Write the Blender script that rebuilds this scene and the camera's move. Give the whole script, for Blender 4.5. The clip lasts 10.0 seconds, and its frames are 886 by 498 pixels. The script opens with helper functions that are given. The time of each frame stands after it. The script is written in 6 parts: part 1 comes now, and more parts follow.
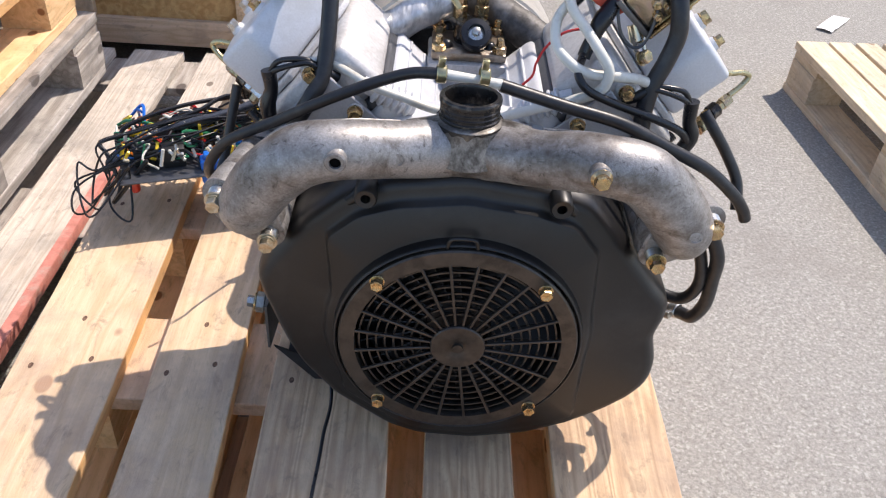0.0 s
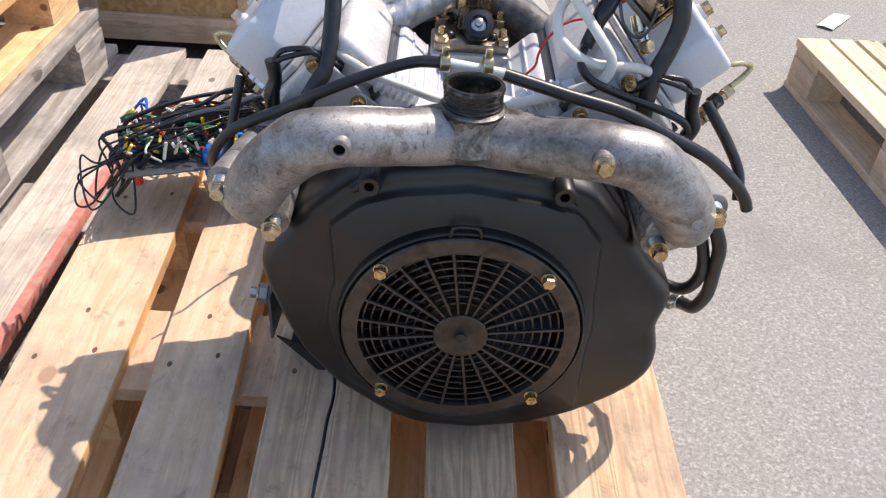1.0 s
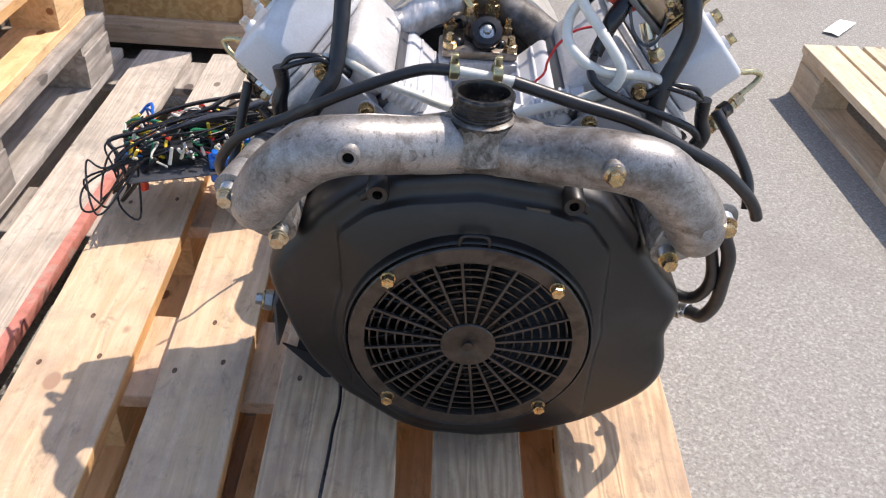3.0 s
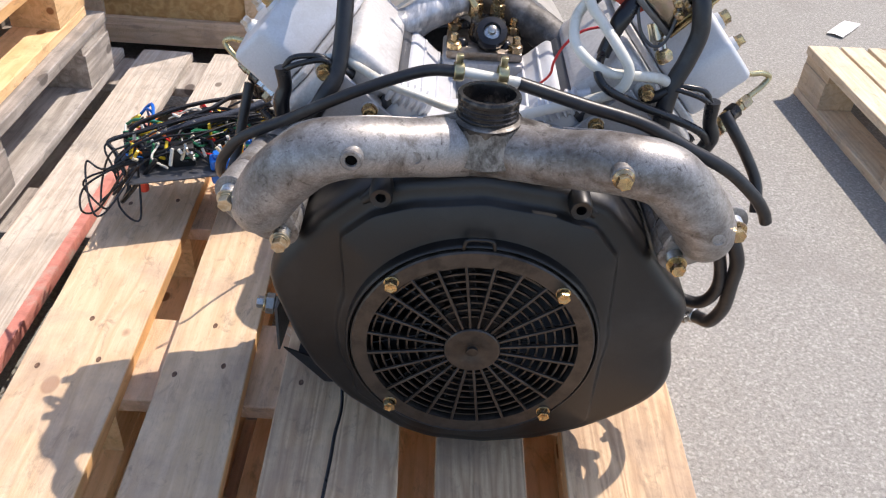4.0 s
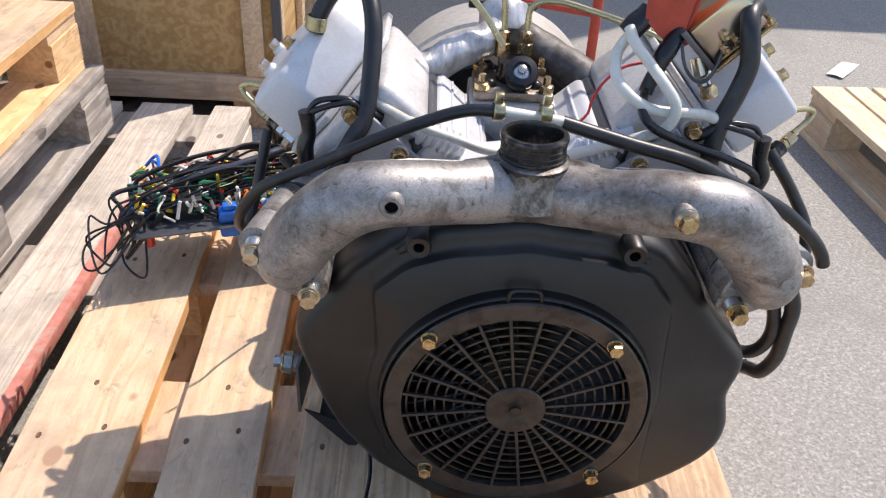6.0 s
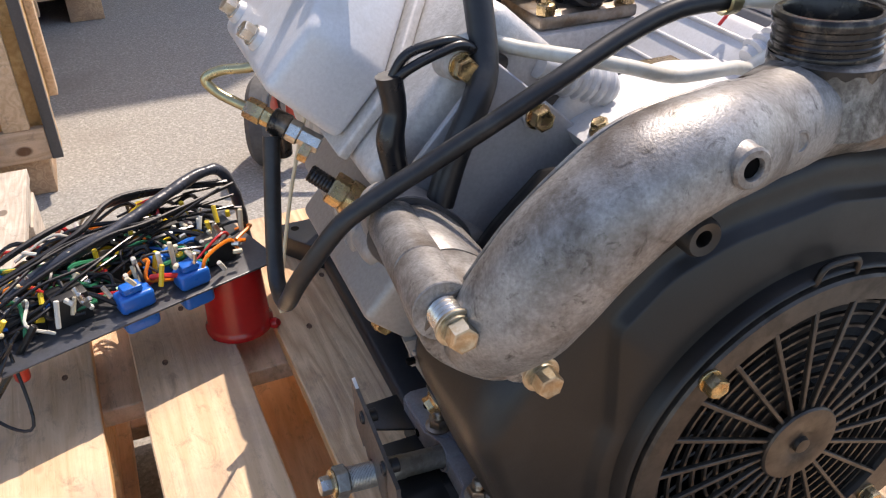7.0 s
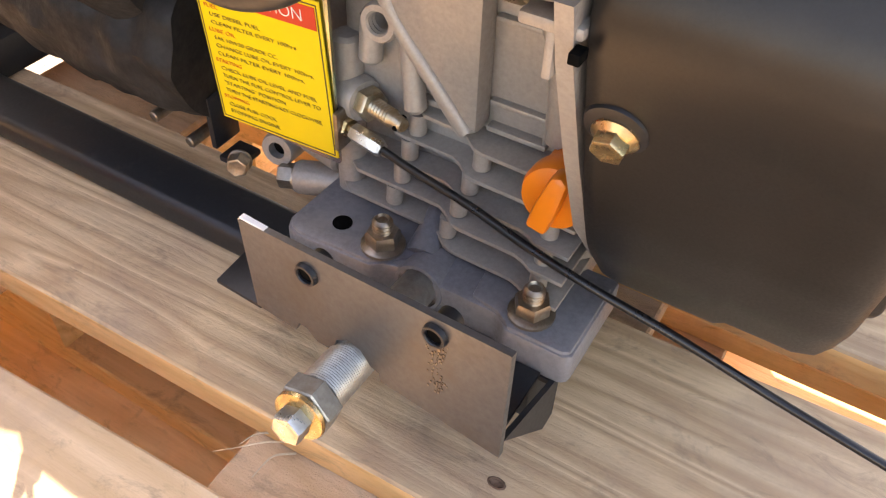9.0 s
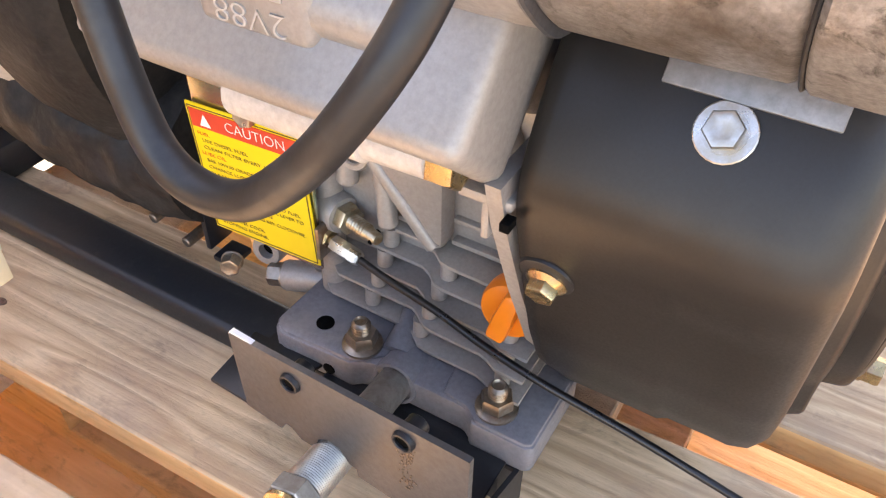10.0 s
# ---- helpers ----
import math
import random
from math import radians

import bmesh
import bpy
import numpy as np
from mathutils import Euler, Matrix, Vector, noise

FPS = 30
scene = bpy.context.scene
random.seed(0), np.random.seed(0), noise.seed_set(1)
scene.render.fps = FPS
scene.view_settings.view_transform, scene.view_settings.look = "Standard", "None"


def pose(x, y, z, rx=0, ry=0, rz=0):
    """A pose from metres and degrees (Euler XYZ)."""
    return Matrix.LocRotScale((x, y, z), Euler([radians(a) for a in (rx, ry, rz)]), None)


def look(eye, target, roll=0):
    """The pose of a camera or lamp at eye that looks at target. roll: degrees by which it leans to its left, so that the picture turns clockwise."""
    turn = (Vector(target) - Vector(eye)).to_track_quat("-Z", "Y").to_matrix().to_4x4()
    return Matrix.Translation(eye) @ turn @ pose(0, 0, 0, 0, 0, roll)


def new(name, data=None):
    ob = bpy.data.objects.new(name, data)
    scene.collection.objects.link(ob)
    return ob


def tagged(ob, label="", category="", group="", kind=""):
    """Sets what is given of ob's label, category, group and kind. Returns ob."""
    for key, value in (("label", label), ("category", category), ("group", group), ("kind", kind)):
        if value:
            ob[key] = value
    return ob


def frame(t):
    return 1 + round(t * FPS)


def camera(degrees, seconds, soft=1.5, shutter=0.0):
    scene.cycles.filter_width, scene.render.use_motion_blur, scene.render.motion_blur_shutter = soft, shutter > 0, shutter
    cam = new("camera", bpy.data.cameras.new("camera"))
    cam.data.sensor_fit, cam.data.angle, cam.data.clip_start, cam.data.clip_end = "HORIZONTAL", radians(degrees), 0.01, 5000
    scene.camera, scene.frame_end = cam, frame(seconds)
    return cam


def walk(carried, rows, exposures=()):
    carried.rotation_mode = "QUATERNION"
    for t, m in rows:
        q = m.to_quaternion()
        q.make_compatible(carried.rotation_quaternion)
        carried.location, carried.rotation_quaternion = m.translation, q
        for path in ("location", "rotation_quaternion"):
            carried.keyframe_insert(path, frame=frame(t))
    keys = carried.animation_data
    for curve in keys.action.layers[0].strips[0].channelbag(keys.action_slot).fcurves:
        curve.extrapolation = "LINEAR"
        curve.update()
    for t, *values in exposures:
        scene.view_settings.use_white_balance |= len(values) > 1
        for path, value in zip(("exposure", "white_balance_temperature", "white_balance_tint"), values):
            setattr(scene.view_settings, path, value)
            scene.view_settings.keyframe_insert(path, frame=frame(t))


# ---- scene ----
cam = camera(56.0, 10.0, 1.2)
PATH = [
    (0, (-0.035, -0.582, 0.756), (0.012, 1.009, -0.455), 4.1),
    (0.5, (-0.037, -0.59, 0.751), (0.013, 1.001, -0.46), 4.2),
    (1, (-0.037, -0.591, 0.749), (0.009, 1.0, -0.461), 4.1),
    (1.5, (-0.037, -0.589, 0.75), (0.007, 1.0, -0.464), 4.1),
    (2, (-0.038, -0.588, 0.75), (0.005, 1.003, -0.462), 4.2),
    (2.5, (-0.04, -0.588, 0.751), (0.001, 1.008, -0.454), 4.2),
    (4, (-0.045, -0.573, 0.744), (-0.008, 1.025, -0.459), 4.3),
    (4.5, (-0.045, -0.57, 0.743), (-0.006, 1.032, -0.455), 4.5),
    (5, (-0.062, -0.564, 0.729), (-0.022, 1.048, -0.454), 4.7),
    (5.5, (-0.077, -0.556, 0.724), (-0.04, 1.078, -0.428), 4.6),
    (5.7, (-0.08, -0.55, 0.719), (-0.045, 1.113, -0.392), 3.8),
    (6.8, (-0.236, -0.334, 0.615), (0.097, 1.3, -0.491), -1.7),
    (7, (-0.321, -0.244, 0.56), (0.31, 1.315, -0.522), -1.3),
    (7.2, (-0.364, -0.163, 0.524), (0.485, 1.269, -0.583), -1.9),
    (7.5, (-0.399, -0.088, 0.468), (0.63, 1.129, -0.741), -3.0),
    (7.8, (-0.404, -0.035, 0.411), (0.691, 0.941, -0.948), -0.5),
    (8, (-0.397, -0.005, 0.384), (0.704, 0.824, -1.066), 1.3),
    (8.5, (-0.379, 0.028, 0.345), (0.773, 0.729, -1.132), 3.1),
    (9, (-0.37, 0.058, 0.345), (0.855, 0.762, -1.071), 2.1),
    (9.5, (-0.369, 0.07, 0.361), (0.91, 0.787, -0.999), 1.7),
    (10, (-0.37, 0.043, 0.394), (0.914, 0.783, -0.949), 1.0),
]
walk(cam, [(t, look(eye, target, roll)) for t, eye, target, roll in PATH],
     [(0, 0.93, 6680, 15), (5.7, 0.91, 6680, 15), (6.8, 0.97, 7000, 16), (7.2, 1.20, 7400, 18), (7.5, 1.54, 8100, 21), (8.0, 1.86, 9900, 29), (8.5, 2.02, 10100, 28), (9.0, 2.54, 9800, 23), (9.5, 2.91, 8900, 21), (10, 2.73, 8600, 22)])

# ---------- world, sun, exposure ----------
SUN = Vector((0.062, 0.053, 0.115)).normalized()
world = bpy.data.worlds.new("sky")
scene.world = world
world.use_nodes = True
wn = world.node_tree.nodes
sky = wn.new("ShaderNodeTexSky")
sky.sky_type = 'NISHITA'
sky.sun_disc = False
sky.sun_elevation = math.asin(SUN.z)
sky.sun_rotation = math.atan2(SUN.x, SUN.y)
world.node_tree.links.new(sky.outputs[0], wn["Background"].inputs[0])
wn["Background"].inputs[1].default_value = 0.15
sun_data = bpy.data.lights.new("sun", 'SUN')
sun_data.energy = 2.85
sun_data.angle = radians(0.5)
sun_data.color = (1.0, 0.93, 0.83)
sun = new("sun", sun_data)
sun.matrix_world = look((2.0, 2.0, 4.0), Vector((2.0, 2.0, 4.0)) - SUN)

# ---------- materials ----------


def material(name, base, rough=0.5, metal=0.0, dark=None, scale=40.0, mix=0.5, bump=0.0, bump_scale=None,
             stretch=(1, 1, 1), spots=None, spot_scale=6.0, spot_amount=0.45, vary=0.0, rough_vary=0.15, gloss=0.5, grime=None):
    """A surface of base colour broken up by fine noise (dark) and by larger stains (spots), with relief."""
    m = bpy.data.materials.new(name)
    m.use_nodes = True
    nt = m.node_tree
    n, l = nt.nodes, nt.links
    b = n["Principled BSDF"]
    b.inputs["Metallic"].default_value = metal
    b.inputs["Specular IOR Level"].default_value = gloss
    tc = n.new("ShaderNodeTexCoord")
    mp = n.new("ShaderNodeMapping")
    mp.inputs["Scale"].default_value = stretch
    info = n.new("ShaderNodeObjectInfo")
    add = n.new("ShaderNodeVectorMath")
    add.operation = 'MULTIPLY_ADD'
    comb = n.new("ShaderNodeCombineXYZ")
    for k in range(3):
        l.new(info.outputs["Random"], comb.inputs[k])
    l.new(comb.outputs[0], add.inputs[0])
    add.inputs[1].default_value = (7.3, 3.1, 5.7)
    l.new(tc.outputs["Object"], add.inputs[2])
    l.new(add.outputs[0], mp.inputs[0])
    t = n.new("ShaderNodeTexNoise")
    t.inputs["Scale"].default_value = scale
    t.inputs["Detail"].default_value = 6
    t.inputs["Roughness"].default_value = 0.65
    l.new(mp.outputs[0], t.inputs["Vector"])
    r = n.new("ShaderNodeMapRange")
    r.inputs[1].default_value, r.inputs[2].default_value = 0.35, 0.68
    l.new(t.outputs["Fac"], r.inputs[0])
    c = n.new("ShaderNodeMix")
    c.data_type = 'RGBA'
    dark = dark or tuple(v * (1 - mix) for v in base)
    c.inputs[6].default_value = (*base, 1)
    c.inputs[7].default_value = (*dark, 1)
    l.new(r.outputs[0], c.inputs[0])
    colour = c.outputs[2]
    if spots:
        t2 = n.new("ShaderNodeTexNoise")
        t2.inputs["Scale"].default_value = spot_scale
        t2.inputs["Detail"].default_value = 5
        t2.inputs["Roughness"].default_value = 0.7
        l.new(add.outputs[0], t2.inputs["Vector"])
        r2 = n.new("ShaderNodeMapRange")
        r2.inputs[1].default_value, r2.inputs[2].default_value = 0.62 - spot_amount * 0.25, 0.8 - spot_amount * 0.2
        l.new(t2.outputs["Fac"], r2.inputs[0])
        c2 = n.new("ShaderNodeMix")
        c2.data_type = 'RGBA'
        l.new(r2.outputs[0], c2.inputs[0])
        l.new(colour, c2.inputs[6])
        c2.inputs[7].default_value = (*spots, 1)
        colour = c2.outputs[2]
    if vary:
        hsv = n.new("ShaderNodeHueSaturation")
        mr = n.new("ShaderNodeMapRange")
        mr.inputs[3].default_value, mr.inputs[4].default_value = 1 - vary, 1 + vary
        l.new(info.outputs["Random"], mr.inputs[0])
        l.new(mr.outputs[0], hsv.inputs["Value"])
        l.new(colour, hsv.inputs["Color"])
        colour = hsv.outputs[0]
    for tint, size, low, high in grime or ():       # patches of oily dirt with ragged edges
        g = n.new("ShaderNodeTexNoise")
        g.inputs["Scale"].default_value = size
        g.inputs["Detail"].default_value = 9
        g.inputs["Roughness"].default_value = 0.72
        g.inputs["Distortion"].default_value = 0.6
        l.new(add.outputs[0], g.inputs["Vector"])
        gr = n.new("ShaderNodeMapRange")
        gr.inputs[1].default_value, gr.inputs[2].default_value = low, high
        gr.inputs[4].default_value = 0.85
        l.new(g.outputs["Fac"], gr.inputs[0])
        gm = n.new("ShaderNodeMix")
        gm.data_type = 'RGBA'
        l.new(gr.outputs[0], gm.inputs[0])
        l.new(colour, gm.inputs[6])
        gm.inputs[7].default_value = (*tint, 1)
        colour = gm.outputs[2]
    l.new(colour, b.inputs["Base Color"])
    rr = n.new("ShaderNodeMapRange")
    rr.inputs[3].default_value, rr.inputs[4].default_value = max(rough - rough_vary, 0.03), min(rough + rough_vary, 1)
    l.new(t.outputs["Fac"], rr.inputs[0])
    l.new(rr.outputs[0], b.inputs["Roughness"])
    if bump:
        bp = n.new("ShaderNodeBump")
        bp.inputs["Strength"].default_value = min(1.0, bump)
        bp.inputs["Distance"].default_value = 0.001
        src = t
        if bump_scale:
            src = n.new("ShaderNodeTexNoise")
            src.inputs["Scale"].default_value = bump_scale
            src.inputs["Detail"].default_value = 4
            l.new(mp.outputs[0], src.inputs["Vector"])
        l.new(src.outputs["Fac"], bp.inputs["Height"])
        l.new(bp.outputs[0], b.inputs["Normal"])
    return m


def wood_material(name, pale, grain, knot, vary=0.12, dirt=None, dirt_amount=0.3, along='Y', knots=0.13, rings=6.0, swirl=1.0, fur=0.0):
    """Sawn softwood: rings stretched along the board, fibres, knots and dirt."""
    m = bpy.data.materials.new(name)
    m.use_nodes = True
    n, l = m.node_tree.nodes, m.node_tree.links
    b = n["Principled BSDF"]
    b.inputs["Roughness"].default_value = 0.75
    tc = n.new("ShaderNodeTexCoord")
    info = n.new("ShaderNodeObjectInfo")
    comb = n.new("ShaderNodeCombineXYZ")
    for k in range(3):
        l.new(info.outputs["Random"], comb.inputs[k])
    add = n.new("ShaderNodeVectorMath")
    add.operation = 'MULTIPLY_ADD'
    l.new(comb.outputs[0], add.inputs[0])
    add.inputs[1].default_value = (3.7, 9.1, 2.3)
    l.new(tc.outputs["Object"], add.inputs[2])
    # knots: sparse cells drawn out along the board
    mk = n.new("ShaderNodeMapping")
    mk.inputs["Scale"].default_value = (9, 6.0, 9) if along == 'Y' else (6.0, 9, 9)
    l.new(add.outputs[0], mk.inputs[0])
    vor = n.new("ShaderNodeTexVoronoi")
    vor.inputs["Scale"].default_value = 1.0
    l.new(mk.outputs[0], vor.inputs["Vector"])
    kr = n.new("ShaderNodeMapRange")
    kr.inputs[1].default_value, kr.inputs[2].default_value = knots * 0.78, knots
    kr.inputs[3].default_value, kr.inputs[4].default_value = 1, 0
    l.new(vor.outputs["Distance"], kr.inputs[0])
    # rings
    mp = n.new("ShaderNodeMapping")
    mp.inputs["Scale"].default_value = (26, 1.6, 26) if along == 'Y' else (1.6, 26, 26)
    l.new(add.outputs[0], mp.inputs[0])
    t1 = n.new("ShaderNodeTexNoise")
    t1.inputs["Scale"].default_value = 1.0
    t1.inputs["Detail"].default_value = 2
    l.new(mp.outputs[0], t1.inputs["Vector"])
    mul = n.new("ShaderNodeMath")
    mul.operation = 'MULTIPLY_ADD'
    mul.inputs[1].default_value = rings
    l.new(t1.outputs["Fac"], mul.inputs[0])
    kd = n.new("ShaderNodeMapRange")
    kd.inputs[1].default_value, kd.inputs[2].default_value = 0.0, 0.45
    kd.inputs[3].default_value, kd.inputs[4].default_value = swirl, 0
    l.new(vor.outputs["Distance"], kd.inputs[0])
    l.new(kd.outputs[0], mul.inputs[2])
    fr = n.new("ShaderNodeMath")
    fr.operation = 'PINGPONG'
    fr.inputs[1].default_value = 0.5
    l.new(mul.outputs[0], fr.inputs[0])
    # fibres
    mf = n.new("ShaderNodeMapping")
    mf.inputs["Scale"].default_value = (420, 14, 420) if along == 'Y' else (14, 420, 420)
    l.new(add.outputs[0], mf.inputs[0])
    t2 = n.new("ShaderNodeTexNoise")
    t2.inputs["Scale"].default_value = 1.0
    t2.inputs["Detail"].default_value = 3
    l.new(mf.outputs[0], t2.inputs["Vector"])
    s = n.new("ShaderNodeMath")
    s.operation = 'MULTIPLY_ADD'
    s.inputs[1].default_value = 0.5
    l.new(t2.outputs["Fac"], s.inputs[0])
    l.new(fr.outputs[0], s.inputs[2])
    mr = n.new("ShaderNodeMapRange")
    mr.inputs[1].default_value, mr.inputs[2].default_value = 0.25, 0.75
    l.new(s.outputs[0], mr.inputs[0])
    c = n.new("ShaderNodeMix")
    c.data_type = 'RGBA'
    c.inputs[6].default_value = (*pale, 1)
    c.inputs[7].default_value = (*grain, 1)
    l.new(mr.outputs[0], c.inputs[0])
    mw = n.new("ShaderNodeMapping")
    mw.inputs["Scale"].default_value = (260, 55, 260) if along == 'Y' else (55, 260, 260)
    l.new(add.outputs[0], mw.inputs[0])
    t5 = n.new("ShaderNodeTexNoise")
    t5.inputs["Scale"].default_value = 1.0
    t5.inputs["Detail"].default_value = 5
    t5.inputs["Roughness"].default_value = 0.7
    l.new(mw.outputs[0], t5.inputs["Vector"])
    rw = n.new("ShaderNodeMapRange")
    rw.inputs[1].default_value, rw.inputs[2].default_value, rw.inputs[4].default_value = 0.55, 0.74, 0.34
    l.new(t5.outputs["Fac"], rw.inputs[0])
    cw = n.new("ShaderNodeMix")
    cw.data_type = 'RGBA'
    cw.inputs[7].default_value = (*[v * 0.5 for v in grain], 1)
    l.new(rw.outputs[0], cw.inputs[0])
    l.new(c.outputs[2], cw.inputs[6])
    c = cw
    ck = n.new("ShaderNodeMix")
    ck.data_type = 'RGBA'
    ck.inputs[7].default_value = (*knot, 1)
    l.new(kr.outputs[0], ck.inputs[0])
    l.new(c.outputs[2], ck.inputs[6])
    colour = ck.outputs[2]
    if dirt:
        t3 = n.new("ShaderNodeTexNoise")
        t3.inputs["Scale"].default_value = 7.0
        t3.inputs["Detail"].default_value = 7
        t3.inputs["Roughness"].default_value = 0.7
        l.new(add.outputs[0], t3.inputs["Vector"])
        rd = n.new("ShaderNodeMapRange")
        rd.inputs[1].default_value, rd.inputs[2].default_value = 0.6 - dirt_amount * 0.3, 0.85 - dirt_amount * 0.2
        l.new(t3.outputs["Fac"], rd.inputs[0])
        cd = n.new("ShaderNodeMix")
        cd.data_type = 'RGBA'
        cd.inputs[7].default_value = (*dirt, 1)
        l.new(rd.outputs[0], cd.inputs[0])
        l.new(colour, cd.inputs[6])
        colour = cd.outputs[2]
    # handling scuffs and nicks drawn out along the board
    ms = n.new("ShaderNodeMapping")
    ms.inputs["Scale"].default_value = (48, 22, 48) if along == 'Y' else (22, 48, 48)
    l.new(add.outputs[0], ms.inputs[0])
    t6 = n.new("ShaderNodeTexNoise")
    t6.inputs["Scale"].default_value = 1.0
    t6.inputs["Detail"].default_value = 9
    t6.inputs["Roughness"].default_value = 0.74
    t6.inputs["Distortion"].default_value = 0.8
    l.new(ms.outputs[0], t6.inputs["Vector"])
    rs = n.new("ShaderNodeMapRange")
    rs.inputs[1].default_value, rs.inputs[2].default_value, rs.inputs[4].default_value = 0.54, 0.72, 0.66
    l.new(t6.outputs["Fac"], rs.inputs[0])
    cs = n.new("ShaderNodeMix")
    cs.data_type = 'RGBA'
    cs.inputs[7].default_value = (*[v * 0.5 for v in (dirt or grain)], 1)
    l.new(rs.outputs[0], cs.inputs[0])
    l.new(colour, cs.inputs[6])
    colour = cs.outputs[2]
    hsv = n.new("ShaderNodeHueSaturation")
    mv = n.new("ShaderNodeMapRange")
    mv.inputs[3].default_value, mv.inputs[4].default_value = 1 - vary, 1 + vary
    l.new(info.outputs["Random"], mv.inputs[0])
    l.new(mv.outputs[0], hsv.inputs["Value"])
    l.new(colour, hsv.inputs["Color"])
    l.new(hsv.outputs[0], b.inputs["Base Color"])
    bp = n.new("ShaderNodeBump")
    bp.inputs["Strength"].default_value = 0.5
    bp.inputs["Distance"].default_value = 0.0015
    rough = n.new("ShaderNodeMath")
    rough.operation = 'MULTIPLY_ADD'
    rough.inputs[1].default_value = -0.9
    l.new(t6.outputs["Fac"], rough.inputs[0])
    l.new(s.outputs[0], rough.inputs[2])
    height = rough.outputs[0]
    if fur:         # rough-sawn, torn fibres standing up
        mfur = n.new("ShaderNodeMapping")
        mfur.inputs["Scale"].default_value = (300, 520, 300)
        mfur.inputs["Rotation"].default_value = (0, 0, 0.5)
        l.new(add.outputs[0], mfur.inputs[0])
        t7 = n.new("ShaderNodeTexNoise")
        t7.inputs["Scale"].default_value = 1.0
        t7.inputs["Detail"].default_value = 4
        t7.inputs["Distortion"].default_value = 1.5
        l.new(mfur.outputs[0], t7.inputs["Vector"])
        furry = n.new("ShaderNodeMath")
        furry.operation = 'MULTIPLY_ADD'
        furry.inputs[1].default_value = fur
        l.new(t7.outputs["Fac"], furry.inputs[0])
        l.new(height, furry.inputs[2])
        height = furry.outputs[0]
    l.new(height, bp.inputs["Height"])
    l.new(bp.outputs[0], b.inputs["Normal"])
    return m


def asphalt_material():
    m = bpy.data.materials.new("asphalt")
    m.use_nodes = True
    n, l = m.node_tree.nodes, m.node_tree.links
    b = n["Principled BSDF"]
    b.inputs["Roughness"].default_value = 0.85
    tc = n.new("ShaderNodeTexCoord")
    v = n.new("ShaderNodeTexVoronoi")
    v.inputs["Scale"].default_value = 235
    l.new(tc.outputs["Object"], v.inputs["Vector"])
    t = n.new("ShaderNodeTexNoise")
    t.inputs["Scale"].default_value = 135
    t.inputs["Detail"].default_value = 8
    t.inputs["Roughness"].default_value = 0.75
    l.new(tc.outputs["Object"], t.inputs["Vector"])
    big = n.new("ShaderNodeTexNoise")
    big.inputs["Scale"].default_value = 3.0
    big.inputs["Detail"].default_value = 6
    l.new(tc.outputs["Object"], big.inputs["Vector"])
    ramp = n.new("ShaderNodeValToRGB")
    ramp.color_ramp.elements[0].position, ramp.color_ramp.elements[0].color = 0.30, (0.160, 0.152, 0.137, 1)
    ramp.color_ramp.elements[1].position, ramp.color_ramp.elements[1].color = 0.66, (0.385, 0.370, 0.338, 1)
    l.new(t.outputs["Fac"], ramp.inputs[0])
    c = n.new("ShaderNodeMix")
    c.data_type = 'RGBA'
    sep = n.new("ShaderNodeSeparateColor")
    l.new(v.outputs["Color"], sep.inputs[0])
    mr = n.new("ShaderNodeMapRange")
    mr.inputs[1].default_value, mr.inputs[2].default_value = 0.78, 0.98
    mr.inputs[4].default_value = 0.5
    l.new(sep.outputs[0], mr.inputs[0])
    l.new(mr.outputs[0], c.inputs[0])
    l.new(ramp.outputs[0], c.inputs[6])
    c.inputs[7].default_value = (0.52, 0.505, 0.468, 1)
    stain = n.new("ShaderNodeMapRange")
    stain.inputs[1].default_value, stain.inputs[2].default_value = 0.56, 0.72
    stain.inputs[4].default_value = 0.55
    l.new(big.outputs["Fac"], stain.inputs[0])
    c2 = n.new("ShaderNodeMix")
    c2.data_type = 'RGBA'
    l.new(stain.outputs[0], c2.inputs[0])
    l.new(c.outputs[2], c2.inputs[6])
    c2.inputs[7].default_value = (0.21, 0.19, 0.17, 1)
    l.new(c2.outputs[2], b.inputs["Base Color"])
    bp = n.new("ShaderNodeBump")
    bp.inputs["Strength"].default_value = 0.6
    bp.inputs["Distance"].default_value = 0.004
    l.new(t.outputs["Fac"], bp.inputs["Height"])
    l.new(bp.outputs[0], b.inputs["Normal"])
    return m


M_ASPHALT = asphalt_material()
M_NEW = wood_material("pale_pine", (0.70, 0.515, 0.338), (0.58, 0.40, 0.24), (0.38, 0.22, 0.13), dirt=(0.38, 0.275, 0.205), dirt_amount=0.5, knots=0.10)
M_WORN = wood_material("worn_pine", (0.66, 0.468, 0.286), (0.465, 0.295, 0.168), (0.15, 0.09, 0.05), dirt=(0.33, 0.225, 0.16), dirt_amount=0.55, knots=0.09, rings=11.0)
M_NEWX = wood_material("pale_pine_cross", (0.67, 0.470, 0.31), (0.54, 0.36, 0.215), (0.17, 0.08, 0.035), dirt=(0.34, 0.25, 0.185), along='X', fur=1.6)
M_EDGE = wood_material("sawn_pine_edge", (0.78, 0.47, 0.215), (0.66, 0.37, 0.15), (0.30, 0.14, 0.05), dirt=(0.46, 0.29, 0.15), dirt_amount=0.25)
# wood between the decks: bounced light put into a brighter, more orange colour
M_BOUNCE = wood_material("bounce_lit_pine", (0.84, 0.57, 0.31), (0.72, 0.45, 0.22), (0.30, 0.13, 0.05), dirt=(0.55, 0.33, 0.16), dirt_amount=0.2, knots=0.09)
